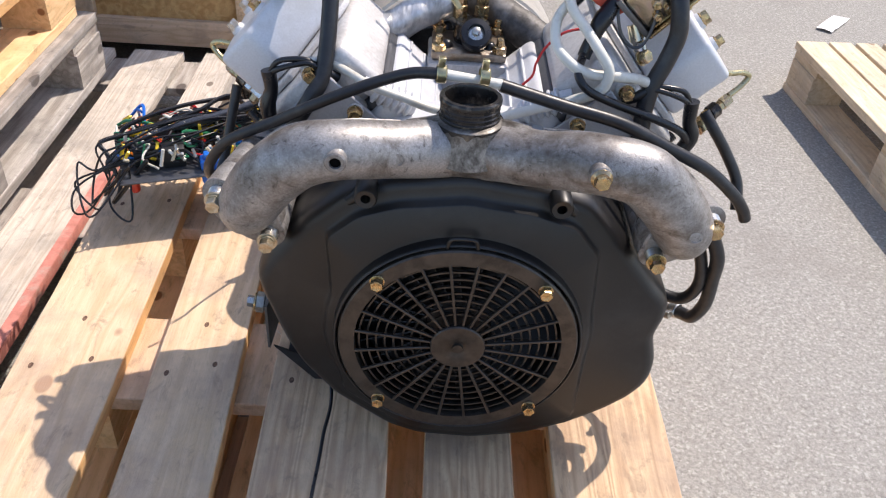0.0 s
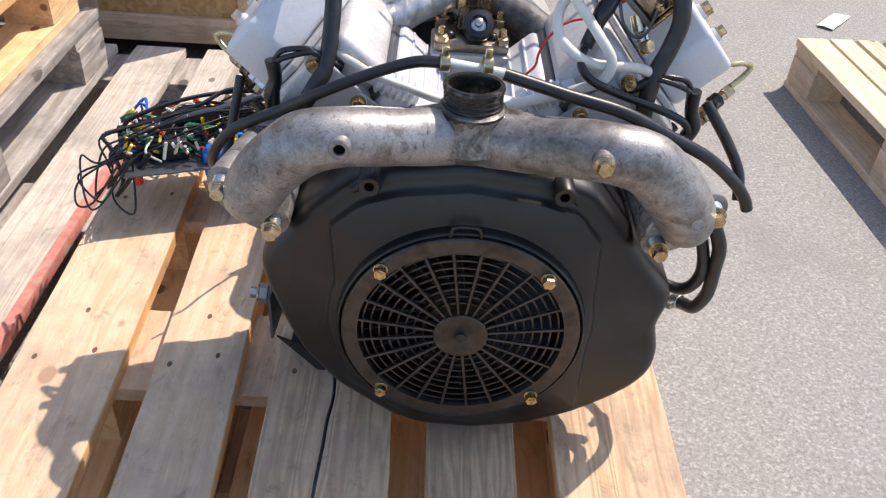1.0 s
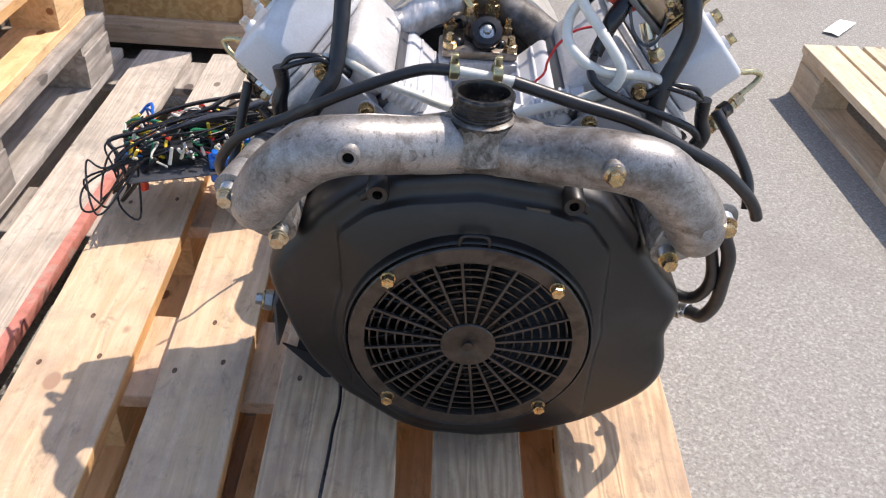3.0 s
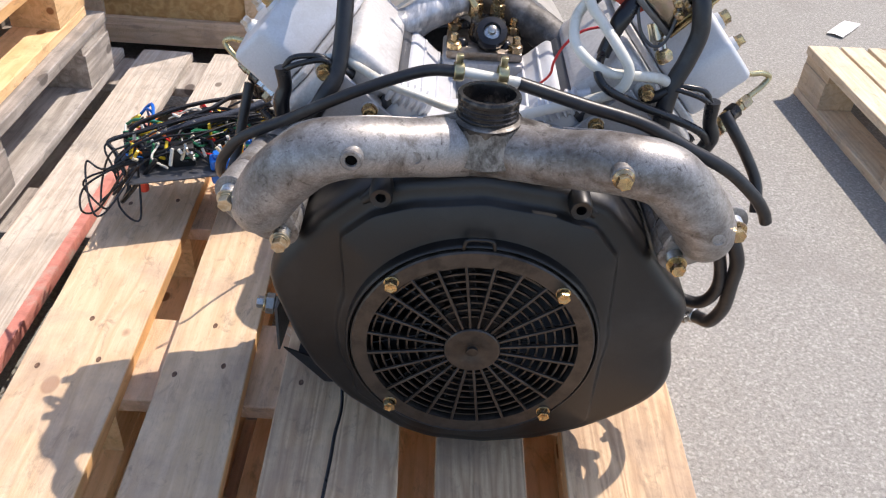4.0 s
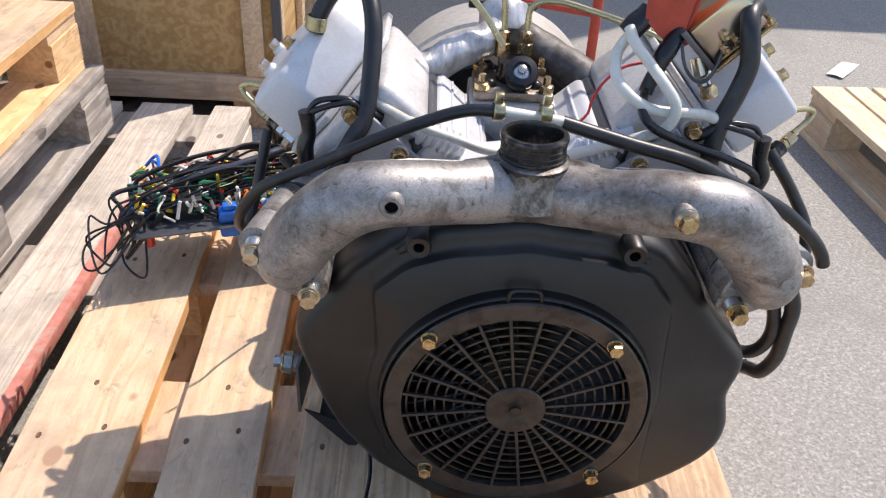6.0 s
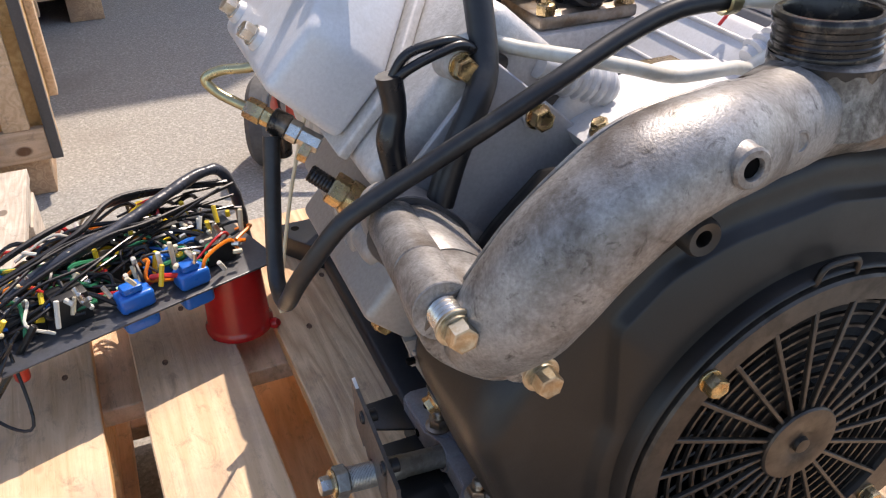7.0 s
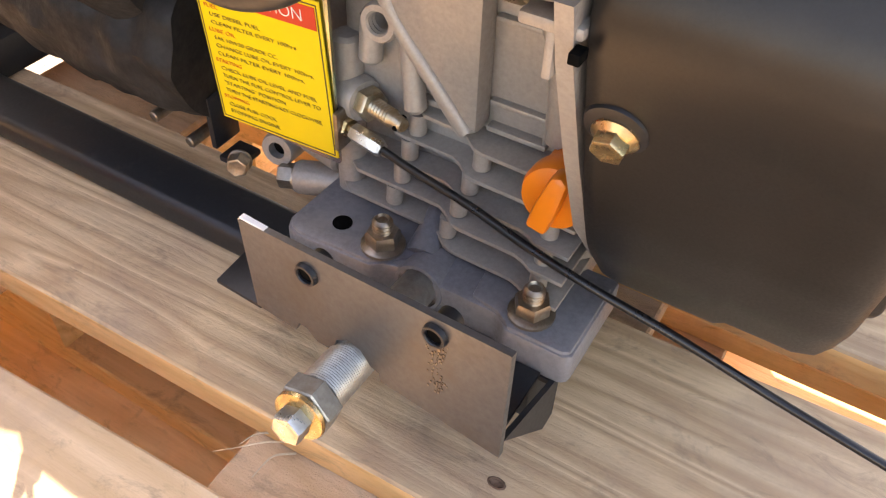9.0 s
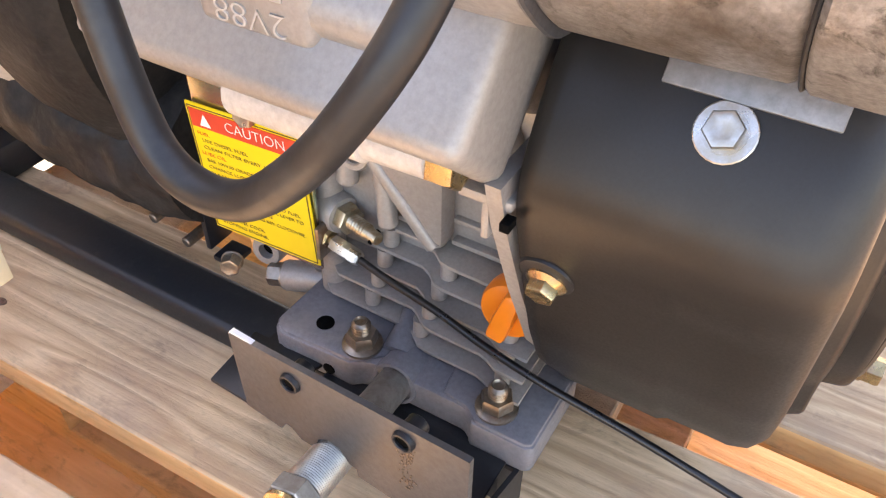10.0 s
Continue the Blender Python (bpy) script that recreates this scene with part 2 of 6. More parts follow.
M_GREY = wood_material("weathered_grey_wood", (0.44, 0.40, 0.36), (0.25, 0.22, 0.19), (0.10, 0.08, 0.07), dirt=(0.16, 0.15, 0.14), dirt_amount=0.5, rings=4.0, swirl=0.5)
M_GREYX = wood_material("weathered_grey_cross", (0.42, 0.38, 0.33), (0.25, 0.21, 0.18), (0.10, 0.08, 0.07), dirt=(0.16, 0.14, 0.12), along='X', rings=4.0, swirl=0.5)
M_PALE = wood_material("dry_pale_pine", (0.72, 0.60, 0.43), (0.60, 0.47, 0.31), (0.30, 0.20, 0.12), dirt=(0.45, 0.37, 0.28), dirt_amount=0.4, knots=0.09)
M_PALEX = wood_material("dry_pale_pine_cross", (0.70, 0.56, 0.38), (0.58, 0.43, 0.27), (0.28, 0.17, 0.10), dirt=(0.42, 0.34, 0.25), along='X', knots=0.08)
M_FADED = wood_material("sun_bleached_pine", (0.60, 0.53, 0.45), (0.47, 0.39, 0.31), (0.16, 0.12, 0.09), dirt=(0.30, 0.27, 0.23), dirt_amount=0.5, rings=9.0, knots=0.08)
M_PLY = wood_material("plywood", (0.60, 0.39, 0.17), (0.44, 0.25, 0.09), (0.25, 0.12, 0.04), vary=0.05, knots=0.02, rings=3.5, swirl=0.0)
M_SHROUD = material("satin_black_paint", (0.0092, 0.0085, 0.0084), 0.40, 0.0, gloss=0.45, scale=900, mix=0.3, bump=0.03, spots=(0.021, 0.019, 0.018), spot_scale=9)
M_GRILLE = material("dark_plated_steel", (0.076, 0.066, 0.057), 0.38, 0.6, scale=60, mix=0.4, spots=(0.03, 0.026, 0.022), spot_scale=30, bump=0.1)
M_DEEP = material("dark_plastic", (0.012, 0.012, 0.013), 0.55, scale=200, mix=0.3)
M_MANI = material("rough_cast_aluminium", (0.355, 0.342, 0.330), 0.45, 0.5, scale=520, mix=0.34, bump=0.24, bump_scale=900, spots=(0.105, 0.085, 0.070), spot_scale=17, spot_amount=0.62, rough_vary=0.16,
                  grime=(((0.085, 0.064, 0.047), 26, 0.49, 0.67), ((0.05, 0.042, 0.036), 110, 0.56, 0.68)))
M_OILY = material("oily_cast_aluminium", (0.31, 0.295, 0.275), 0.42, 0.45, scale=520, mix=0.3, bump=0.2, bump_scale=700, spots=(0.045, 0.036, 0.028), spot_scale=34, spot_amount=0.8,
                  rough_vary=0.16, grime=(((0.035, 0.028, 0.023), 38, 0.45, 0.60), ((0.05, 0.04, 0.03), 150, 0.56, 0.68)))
M_CASE = material("grey_cast_crankcase", (0.345, 0.322, 0.302), 0.43, 0.3, scale=420, mix=0.16, bump=0.09, bump_scale=700)
M_TUBE = material("grey_zinc_tube", (0.43, 0.43, 0.41), 0.42, 0.8, scale=200, mix=0.3, spots=(0.32, 0.30, 0.25), spot_scale=50)
M_CAST = material("cast_aluminium", (0.57, 0.555, 0.54), 0.50, 0.25, scale=300, mix=0.22, bump=0.3, bump_scale=600, spots=(0.36, 0.34, 0.32), spot_scale=18)
M_SILVER = material("silver_paint", (0.61, 0.615, 0.63), 0.40, 0.12, scale=500, mix=0.12, bump=0.12, spots=(0.47, 0.46, 0.45), spot_scale=10)
M_FOOT = material("grey_engine_paint", (0.21, 0.215, 0.245), 0.45, 0.25, scale=400, mix=0.2, bump=0.12, spots=(0.27, 0.275, 0.295), spot_scale=14, spot_amount=0.3)
M_GREYPLATE = material("grey_sheet_steel", (0.085, 0.087, 0.095), 0.34, 0.3, scale=300, mix=0.2, bump=0.1)
M_RUBBER = material("black_rubber", (0.015, 0.015, 0.017), 0.40, scale=120, mix=0.4, bump=0.1, spots=(0.032, 0.031, 0.03), spot_scale=40)
M_SLEEVE = material("black_sleeve", (0.010, 0.010, 0.012), 0.3, scale=80, mix=0.4)
M_GOLD = material("yellow_zinc", (0.58, 0.44, 0.23), 0.27, 0.95, scale=160, mix=0.5, spots=(0.42, 0.27, 0.18), spot_scale=110, spot_amount=0.6)
M_STEEL = material("bright_zinc", (0.62, 0.61, 0.58), 0.30, 0.95, scale=120, mix=0.35, spots=(0.45, 0.38, 0.28), spot_scale=60)
M_NUT = material("dull_steel", (0.36, 0.31, 0.26), 0.38, 0.9, scale=120, mix=0.4, spots=(0.22, 0.14, 0.08), spot_scale=70)
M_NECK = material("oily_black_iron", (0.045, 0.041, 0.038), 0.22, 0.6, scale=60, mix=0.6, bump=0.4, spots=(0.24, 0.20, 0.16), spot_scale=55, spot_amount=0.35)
M_BLACKSTEEL = material("black_painted_steel", (0.011, 0.013, 0.017), 0.42, 0.0, scale=500, mix=0.3, spots=(0.024, 0.024, 0.026), spot_scale=90, spot_amount=0.2, bump=0.06, rough_vary=0.08)
M_MILL = material("mill_scale_steel", (0.135, 0.132, 0.132), 0.40, 0.55, scale=300, mix=0.18, spots=(0.115, 0.10, 0.088), spot_scale=25, bump=0.1)
M_FOIL = material("silver_wrapped_pipe", (0.62, 0.62, 0.62), 0.36, 0.5, scale=70, mix=0.55, bump=1.0, bump_scale=130, stretch=(1.6, 0.5, 0.7))
M_SOOT = material("sooty_wrapped_pipe", (0.12, 0.11, 0.10), 0.6, 0.3, scale=70, mix=0.7, bump=0.6, bump_scale=60, spots=(0.32, 0.31, 0.30), spot_scale=12)
M_WHITE = material("white_pipe", (0.66, 0.64, 0.57), 0.4, scale=60, mix=0.12, bump=0.2, bump_scale=200, spots=(0.48, 0.44, 0.36), spot_scale=40)
M_BRASS = material("passivated_pipe", (0.50, 0.44, 0.26), 0.3, 0.9, scale=100, mix=0.3)
M_ORANGE = material("orange_plastic", (0.80, 0.20, 0.015), 0.35, scale=60, mix=0.1)
M_YELLOW = material("yellow_label", (0.82, 0.58, 0.015), 0.45, scale=30, mix=0.06)
M_RED = material("red_paint", (0.55, 0.045, 0.025), 0.4, scale=60, mix=0.25)
M_REDGLOSS = material("glossy_red_plastic", (0.42, 0.012, 0.012), 0.22, scale=40, mix=0.2)
M_REDWOOD = material("faded_red_paint", (0.60, 0.23, 0.18), 0.75, scale=60, mix=0.3, spots=(0.45, 0.36, 0.30), spot_scale=20)
M_TRUCKRED = material("hand_truck_red", (0.50, 0.06, 0.03), 0.45, scale=60, mix=0.3)
M_BLUE = material("blue_plastic", (0.01, 0.14, 0.55), 0.3, scale=60, mix=0.15)
M_GREEN = material("green_wire", (0.02, 0.20, 0.09), 0.4, scale=60, mix=0.15)
M_YWIRE = material("yellow_wire", (0.80, 0.55, 0.03), 0.4, scale=60, mix=0.1)
M_RWIRE = material("red_wire", (0.60, 0.03, 0.03), 0.4, scale=60, mix=0.1)
M_CREAM = material("cream_plastic", (0.62, 0.55, 0.40), 0.45, scale=60, mix=0.12)
M_LETTER = material("black_print", (0.09, 0.06, 0.025), 0.6, scale=60, mix=0.1)
M_LETTERW = material("white_print", (0.85, 0.82, 0.75), 0.6, scale=60, mix=0.05)
M_LETTERR = material("red_print", (0.62, 0.05, 0.02), 0.5, scale=60, mix=0.05)
M_PAPER = material("white_paper", (0.82, 0.82, 0.82), 0.8, scale=60, mix=0.05)
M_RUST = material("rusty_nail", (0.20, 0.11, 0.07), 0.8, 0.1, scale=300, mix=0.6)
M_CASING = material("dusty_black_casing", (0.015, 0.0145, 0.0145), 0.58, scale=160, mix=0.5, gloss=0.30, bump=1.0, bump_scale=110, spots=(0.030, 0.029, 0.029), spot_scale=24)
M_TAPE = material("grey_blue_tape", (0.05, 0.055, 0.07), 0.3, scale=120, mix=0.5, bump=0.8, bump_scale=140)
M_ZINC = material("yellowed_zinc", (0.56, 0.49, 0.37), 0.34, 0.9, scale=140, mix=0.35, spots=(0.36, 0.24, 0.12), spot_scale=70)
M_SHEET = material("grey_painted_sheet", (0.42, 0.42, 0.435), 0.4, 0.2, scale=400, mix=0.15, bump=0.06, spots=(0.34, 0.34, 0.35), spot_scale=18)
M_GALV = material("galvanised_sheet", (0.25, 0.255, 0.265), 0.42, 0.5, scale=300, mix=0.3, spots=(0.18, 0.18, 0.185), spot_scale=60)
# for shallow discs and plugs: the shade inside a hole put into near-black colour
M_HOLE = material("hole_shade", (0.004, 0.004, 0.004), 0.95, gloss=0.05)
M_TYRE = material("grey_tyre", (0.10, 0.10, 0.10), 0.8, scale=60, mix=0.3)
M_DRUM = material("pale_cast_housing", (0.52, 0.49, 0.44), 0.5, 0.3, scale=120, mix=0.2, spots=(0.40, 0.37, 0.33), spot_scale=12)
M_IRID = material("rainbow_zinc", (0.55, 0.50, 0.28), 0.22, 0.95, scale=14, dark=(0.45, 0.30, 0.38), spots=(0.30, 0.45, 0.32), spot_scale=20)

# ---------- building helpers ----------


def finish(name, bm, mat, sharp=38):
    me = bpy.data.meshes.new(name)
    bm.normal_update()
    bm.to_mesh(me)
    bm.free()
    me.shade_smooth()
    me.set_sharp_from_angle(angle=radians(sharp))
    if mat:
        me.materials.append(mat)
    return me


def part(name, bm, mat, parent=None, label="", sharp=38):
    ob = new(name, finish(name, bm, mat, sharp))
    if parent:
        ob.parent = parent
    return tagged(ob, label)


def thing(name, label, category, group="", at=None):
    ob = new(name)
    if at:
        ob.matrix_world = at
    return tagged(ob, label, category, group)


def box(bm, lo, hi, bevel=0.0, m=None, segs=2):
    """A box from corner to corner, its edges rounded by bevel, then moved by m."""
    c = [(a + b) / 2 for a, b in zip(lo, hi)]
    made = bmesh.ops.create_cube(bm, size=1.0, matrix=Matrix.Translation(c) @ Matrix.Diagonal((*[abs(b - a) for a, b in zip(lo, hi)], 1)))
    vs = made["verts"]
    if bevel:
        es = list({e for v in vs for e in v.link_edges})
        r = bmesh.ops.bevel(bm, geom=es, offset=bevel, segments=segs, affect='EDGES', profile=0.5)
        vs = list({v for f in r["faces"] for v in f.verts} | {v for v in vs if v.is_valid})
    if m is not None:
        bmesh.ops.transform(bm, matrix=m, verts=vs)
    return bm


def basis(d):
    """A turn that takes z to d."""
    return Vector(d).normalized().to_track_quat('Z', 'Y').to_matrix().to_4x4()


def lathe(bm, prof, at, d, segs=24, phase=0.0, cap=True):
    """Rings of (radius, height) round the axis d from the point at."""
    m = Matrix.Translation(at) @ basis(d)
    rings = []
    for r, h in prof:
        rings.append([bm.verts.new(m @ Vector((r * math.cos(phase + 2 * math.pi * k / segs), r * math.sin(phase + 2 * math.pi * k / segs), h))) for k in range(segs)])
    for a, b in zip(rings, rings[1:]):
        for k in range(segs):
            bm.faces.new((a[k], a[(k + 1) % segs], b[(k + 1) % segs], b[k]))
    if cap:
        bm.faces.new(rings[0][::-1])
        bm.faces.new(rings[-1])
    return bm


def rod(bm, a, b, r, segs=16, bevel=0.0):
    a, b = Vector(a), Vector(b)
    h = (b - a).length
    e = min(bevel, r * 0.9, h / 2)
    prof = [(r - e, 0), (r, e), (r, h - e), (r - e, h)] if e else [(r, 0), (r, h)]
    return lathe(bm, prof, a, b - a, segs)


def curve_points(pts, n=8):
    """A smooth line through the points."""
    p = [Vector(q) for q in pts]
    p = [2 * p[0] - p[1]] + p + [2 * p[-1] - p[-2]]
    out = []
    for i in range(1, len(p) - 2):
        for k in range(n):
            t = k / n
            a, b, c, d = p[i - 1], p[i], p[i + 1], p[i + 2]
            out.append(0.5 * (2 * b + (c - a) * t + (2 * a - 5 * b + 4 * c - d) * t * t + (3 * b - a - 3 * c + d) * t ** 3))
    return out + [p[-2]]


def hose(bm, pts, r, segs=12, n=8, radii=None, cap=True, lumps=0.0):
    """A round tube along a smooth line; radii: one for each point, else r."""
    line = curve_points(pts, n)
    rs = [r] * len(line)
    if radii:
        rs = [float(np.interp(k / n, range(len(radii)), radii)) for k in range(len(line))]
    t0 = (line[1] - line[0]).normalized()
    side = t0.orthogonal().normalized()
    rings = []
    for k, q in enumerate(line):
        t = (line[min(k + 1, len(line) - 1)] - line[max(k - 1, 0)]).normalized()
        side = (side - t * side.dot(t)).normalized()
        up = t.cross(side)
        ring = []
        for j in range(segs):
            a = 2 * math.pi * j / segs
            d = side * math.cos(a) + up * math.sin(a)
            rr = rs[k] * (1 + lumps * noise.noise((q + d * rs[k]) * 60))
            ring.append(bm.verts.new(q + d * rr))
        rings.append(ring)
    for a, b in zip(rings, rings[1:]):
        for j in range(segs):
            bm.faces.new((a[j], a[(j + 1) % segs], b[(j + 1) % segs], b[j]))
    if cap:
        bm.faces.new(rings[0][::-1])
        bm.faces.new(rings[-1])
    return bm


def prism(bm, outline, y0, y1, m=None):
    """An (x, z) outline drawn out along y."""
    a = [bm.verts.new((x, y0, z)) for x, z in outline]
    b = [bm.verts.new((x, y1, z)) for x, z in outline]
    k = len(a)
    for i in range(k):
        bm.faces.new((a[i], a[(i + 1) % k], b[(i + 1) % k], b[i]))
    bm.faces.new(a[::-1])
    bm.faces.new(b)
    if m is not None:
        bmesh.ops.transform(bm, matrix=m, verts=a + b)
    return bm


def round_all(bm, off, segs=2, angle=30):
    es = [e for e in bm.edges if len(e.link_faces) == 2 and e.calc_face_angle(0) > radians(angle)]
    bmesh.ops.bevel(bm, geom=es, offset=off, segments=segs, affect='EDGES', profile=0.5, clamp_overlap=True)
    return bm


def fresh():
    return bmesh.new()


def bolt(parent, at, d, r=0.0075, mat=None, washer=1.55, height=None, shank=0.0, flange=False, spring=False, name="bolt", label="", turn=0.3):
    """A hex bolt whose washer lies on the point at, its head along d."""
    bm = fresh()
    d = Vector(d).normalized()
    h = height or r * 1.0
    at = Vector(at)
    base = 0.0
    if washer:
        lathe(bm, [(r * washer, -shank), (r * washer, r * 0.22 - shank), (r * washer * 0.96, r * 0.26 - shank)], at, d, 24)
        base = r * 0.26 - shank
    if spring:
        lathe(bm, [(r * 1.2, base), (r * 1.2, base + r * 0.3)], at, d, 20)
        base += r * 0.32
    if flange:
        lathe(bm, [(r * 1.45, base), (r * 1.45, base + r * 0.15), (r * 1.05, base + r * 0.5)], at, d, 24)
        base += r * 0.3
    lathe(bm, [(r * 1.1, base), (r * 1.12, base + h * 0.8), (r * 1.04, base + h * 0.97), (r * 0.86, base + h), (r * 0.55, base + h * 0.94)], at, d, 6, turn)
    ob = part(name, bm, mat or M_GOLD, parent, label, sharp=25)
    return ob

# ---------- ground, and unseen walls added to shade the far yard ---
GROUND = -0.288


def sheet(name, x0, x1, y0, y1, z, mat, label):
    bm = fresh()
    vs = [bm.verts.new(p) for p in ((x0, y0, z), (x1, y0, z), (x1, y1, z), (x0, y1, z))]
    bm.faces.new(vs)
    return tagged(part(name, bm, mat), label, "ground", kind="structure")


sheet("ground", -400, 400, -400, 400, GROUND, M_ASPHALT, "light grey worn asphalt yard in bright sun")


def shade_wall(name, x0, x1, y, h):
    bm = fresh()
    box(bm, (x0, y, GROUND), (x1, y + 0.3, GROUND + h))
    tagged(part(name, bm, material(name + "_plaster", (0.42, 0.40, 0.37), 0.85, scale=20, mix=0.15, bump=0.2)), "unseen plain wall standing in for what shades the far yard", "wall", kind="structure")


shade_wall("wall_north", -9.0, 2.7, 4.3, 5.1)
shade_wall("wall_east", 3.2, 9.0, 4.3, 3.7)

# ---------- pallets ----------
BOARD_MESH = {}


def plank(w, l, h, mat, bevel=0.0014, waney=0.0, seed=0):
    """A board lying along y, its middle at its own origin; shared between alike boards."""
    key = (round(w, 4), round(l, 4), round(h, 4), mat.name, seed)
    if key not in BOARD_MESH:
        rnd = random.Random(seed * 77 + int(w * 1e4))
        bm = fresh()
        n = max(2, int(l / 0.09))
        rings = []
        for k in range(n + 1):
            y = -l / 2 + l * k / n
            wl, wr = (rnd.uniform(-1, 1) * waney for _ in range(2))
            b = bevel
            x0, x1, z0, z1 = -w / 2 + wl, w / 2 + wr, -h / 2, h / 2
            ring = [(x0, z0 + b), (x0, z1 - b), (x0 + b, z1), (x1 - b, z1), (x1, z1 - b), (x1, z0 + b), (x1 - b, z0), (x0 + b, z0)]
            rings.append([bm.verts.new((x, y, z)) for x, z in ring])
        for a, c in zip(rings, rings[1:]):
            for j in range(8):
                bm.faces.new((a[j], c[j], c[(j + 1) % 8], a[(j + 1) % 8]))
        bm.faces.new(rings[0])
        bm.faces.new(rings[-1][::-1])
        bmesh.ops.recalc_face_normals(bm, faces=bm.faces)
        me = finish("plank", bm, mat, 30)
        if mat in (M_NEW, M_WORN):      # freshly sawn edges
            me.materials.append(M_EDGE)
            for f in me.polygons:
                f.material_index = 1 if abs(f.normal.z) < 0.4 else 0
        BOARD_MESH[key] = me
    return BOARD_MESH[key]


def board(name, parent, x0, x1, y0, y1, z0, z1, mat, along='Y', waney=0.0008, seed=0, tilt=0.0, label=""):
    if along == 'Y':
        me, turn = plank(x1 - x0, y1 - y0, z1 - z0, mat, waney=waney, seed=seed), 0
    else:
        me, turn = plank(y1 - y0, x1 - x0, z1 - z0, mat, waney=waney, seed=seed), 90
    ob = new(name, me)
    ob.parent = parent
    ob.matrix_basis = pose((x0 + x1) / 2, (y0 + y1) / 2, (z0 + z1) / 2, 0, 0, turn + tilt)
    return tagged(ob, label)


def nail(parent, x, y, z):
    bm = fresh()
    lathe(bm, [(0.0036, -0.001), (0.0036, 0.0003), (0.0029, 0.0006), (0.0024, 0.0002)], (x, y, z), (0, 0, 1), 10)
    bmesh.ops.scale(bm, vec=(0.85, 1.35, 1), space=Matrix.Translation((-x, -y, 0)), verts=bm.verts)
    part("nail", bm, M_RUST, parent)


def pallet(label, at, decks, y0, y1, cross, mat, matx, group="wooden pallets", feet=None, deckmats=None, nails=False, cross_w=0.145, tilts=None):
    """A flat pallet with its deck's top at its own z = 0. decks: (x0, x1) of each deck board."""
    p = thing("pallet", label, "pallet", group, at)
    xa, xb = min(d[0] for d in decks), max(d[1] for d in decks)
    for k, (x0, x1) in enumerate(decks):
        board("deck_board", p, x0, x1, y0, y1, -0.022, 0, (deckmats or {}).get(k, mat), seed=k, tilt=(tilts or {}).get(k, 0.0))
    for k, y in enumerate(cross):
        board("cross_board", p, xa + 0.004, xb - 0.004, y - cross_w / 2, y + cross_w / 2, -0.044, -0.0225, matx, 'X', seed=20 + k)
    for f in feet or (xa + 0.05, (xa + xb) / 2, xb - 0.05):
        for k, y in enumerate(cross):
            board("block", p, f - 0.05, f + 0.05, y - 0.07, y + 0.07, -0.1218, -0.0443, M_BOUNCE if mat is M_NEW else mat, seed=40)
        board("bottom_board", p, f - 0.05, f + 0.05, y0 + 0.005, y1 - 0.005, -0.144, -0.1222, M_BOUNCE if mat is M_NEW else mat, seed=50)
    if nails:
        for x0, x1 in decks:
            for y in cross:
                for dx, dy in ((-0.006, 0.040), (0.020, -0.028), (-0.033, -0.052)):
                    nail(p, (x0 + x1) / 2 + dx * ((x1 - x0) / 0.1), y + dy + dx * x0 * 0.3, 0)
    return p


DECK = [(-0.527, -0.399), (-0.358, -0.2545), (-0.2125, -0.0660), (-0.0215, 0.0775), (0.1235, 0.264)]
pallet("pale pine pallet carrying the engine, stacked on another pallet", pose(0, 0, 0), DECK, -0.47, 0.735, (-0.18, 0.18, 0.53), M_NEW, M_NEWX,
       deckmats={2: M_WORN, 3: M_WORN, 4: M_WORN}, nails=True, feet=(-0.464, -0.142, 0.193), tilts={0: 1.6, 1: 2.0, 2: 1.4})
pallet("pale pine pallet standing on the asphalt under another pallet", pose(0, 0, -0.144), [(-0.535, -0.40), (-0.345, -0.285), (-0.265, -0.115), (-0.085, 0.035), (0.095, 0.238)], -0.46, 0.74,
       (-0.38, 0.14, 0.66), M_BOUNCE, M_NEWX)
deck_pallet = bpy.data.objects["pallet"]
for pts in ([(-0.2100, 0.2390, -0.0205), (-0.2190, 0.2470, -0.0150), (-0.2290, 0.2500, -0.0140)], [(-0.2110, 0.2320, -0.0210), (-0.2220, 0.2390, -0.0120), (-0.2310, 0.2490, -0.0130), (-0.2370, 0.2610, -0.0190)], [(-0.2150, 0.2270, -0.0215), (-0.2250, 0.2330, -0.0160), (-0.2380, 0.2350, -0.0180)]):
    part("splinter", hose(fresh(), pts, 0.0005, 6, 6, radii=[0.0007, 0.0005] + [0.0003] * (len(pts) - 2)), M_PALE, deck_pallet)
left_low = pallet("weathered pallet with a faded red edge under a stack", pose(0, 0, -0.144),
                  [(-0.60, -0.515), (-0.775, -0.655), (-0.965, -0.825), (-1.12, -1.02), (-1.315, -1.17)], 0.0, 1.35, (0.08, 0.68, 1.27), M_FADED, M_GREYX)
bm = fresh()
box(bm, (-0.6548, 0.02, -0.0215), (-0.6515, 1.0, -0.0008), 0.001)
box(bm, (-0.6690, 0.02, 0.0004), (-0.6515, 1.0, 0.0012), 0)
part("red_edge", bm, M_REDWOOD, left_low, "faded red paint along the board's edge")
pallet("weathered grey pallet in a stack", pose(0, 0, 0), [(-0.945, -0.80), (-1.10, -1.0), (-1.29, -1.145), (-1.45, -1.35), (-1.60, -1.47)], 0.02, 1.222, (0.092, 0.62, 1.15), M_GREY, M_GREYX)
pallet("pale new pallet on top of a stack", pose(0, 0, 0.144), [(-0.975, -0.83), (-1.13, -1.03), (-1.31, -1.17), (-1.47, -1.37), (-1.63, -1.49)], 0.01, 1.20, (0.082, 0.60, 1.128), M_NEW, M_NEWX)
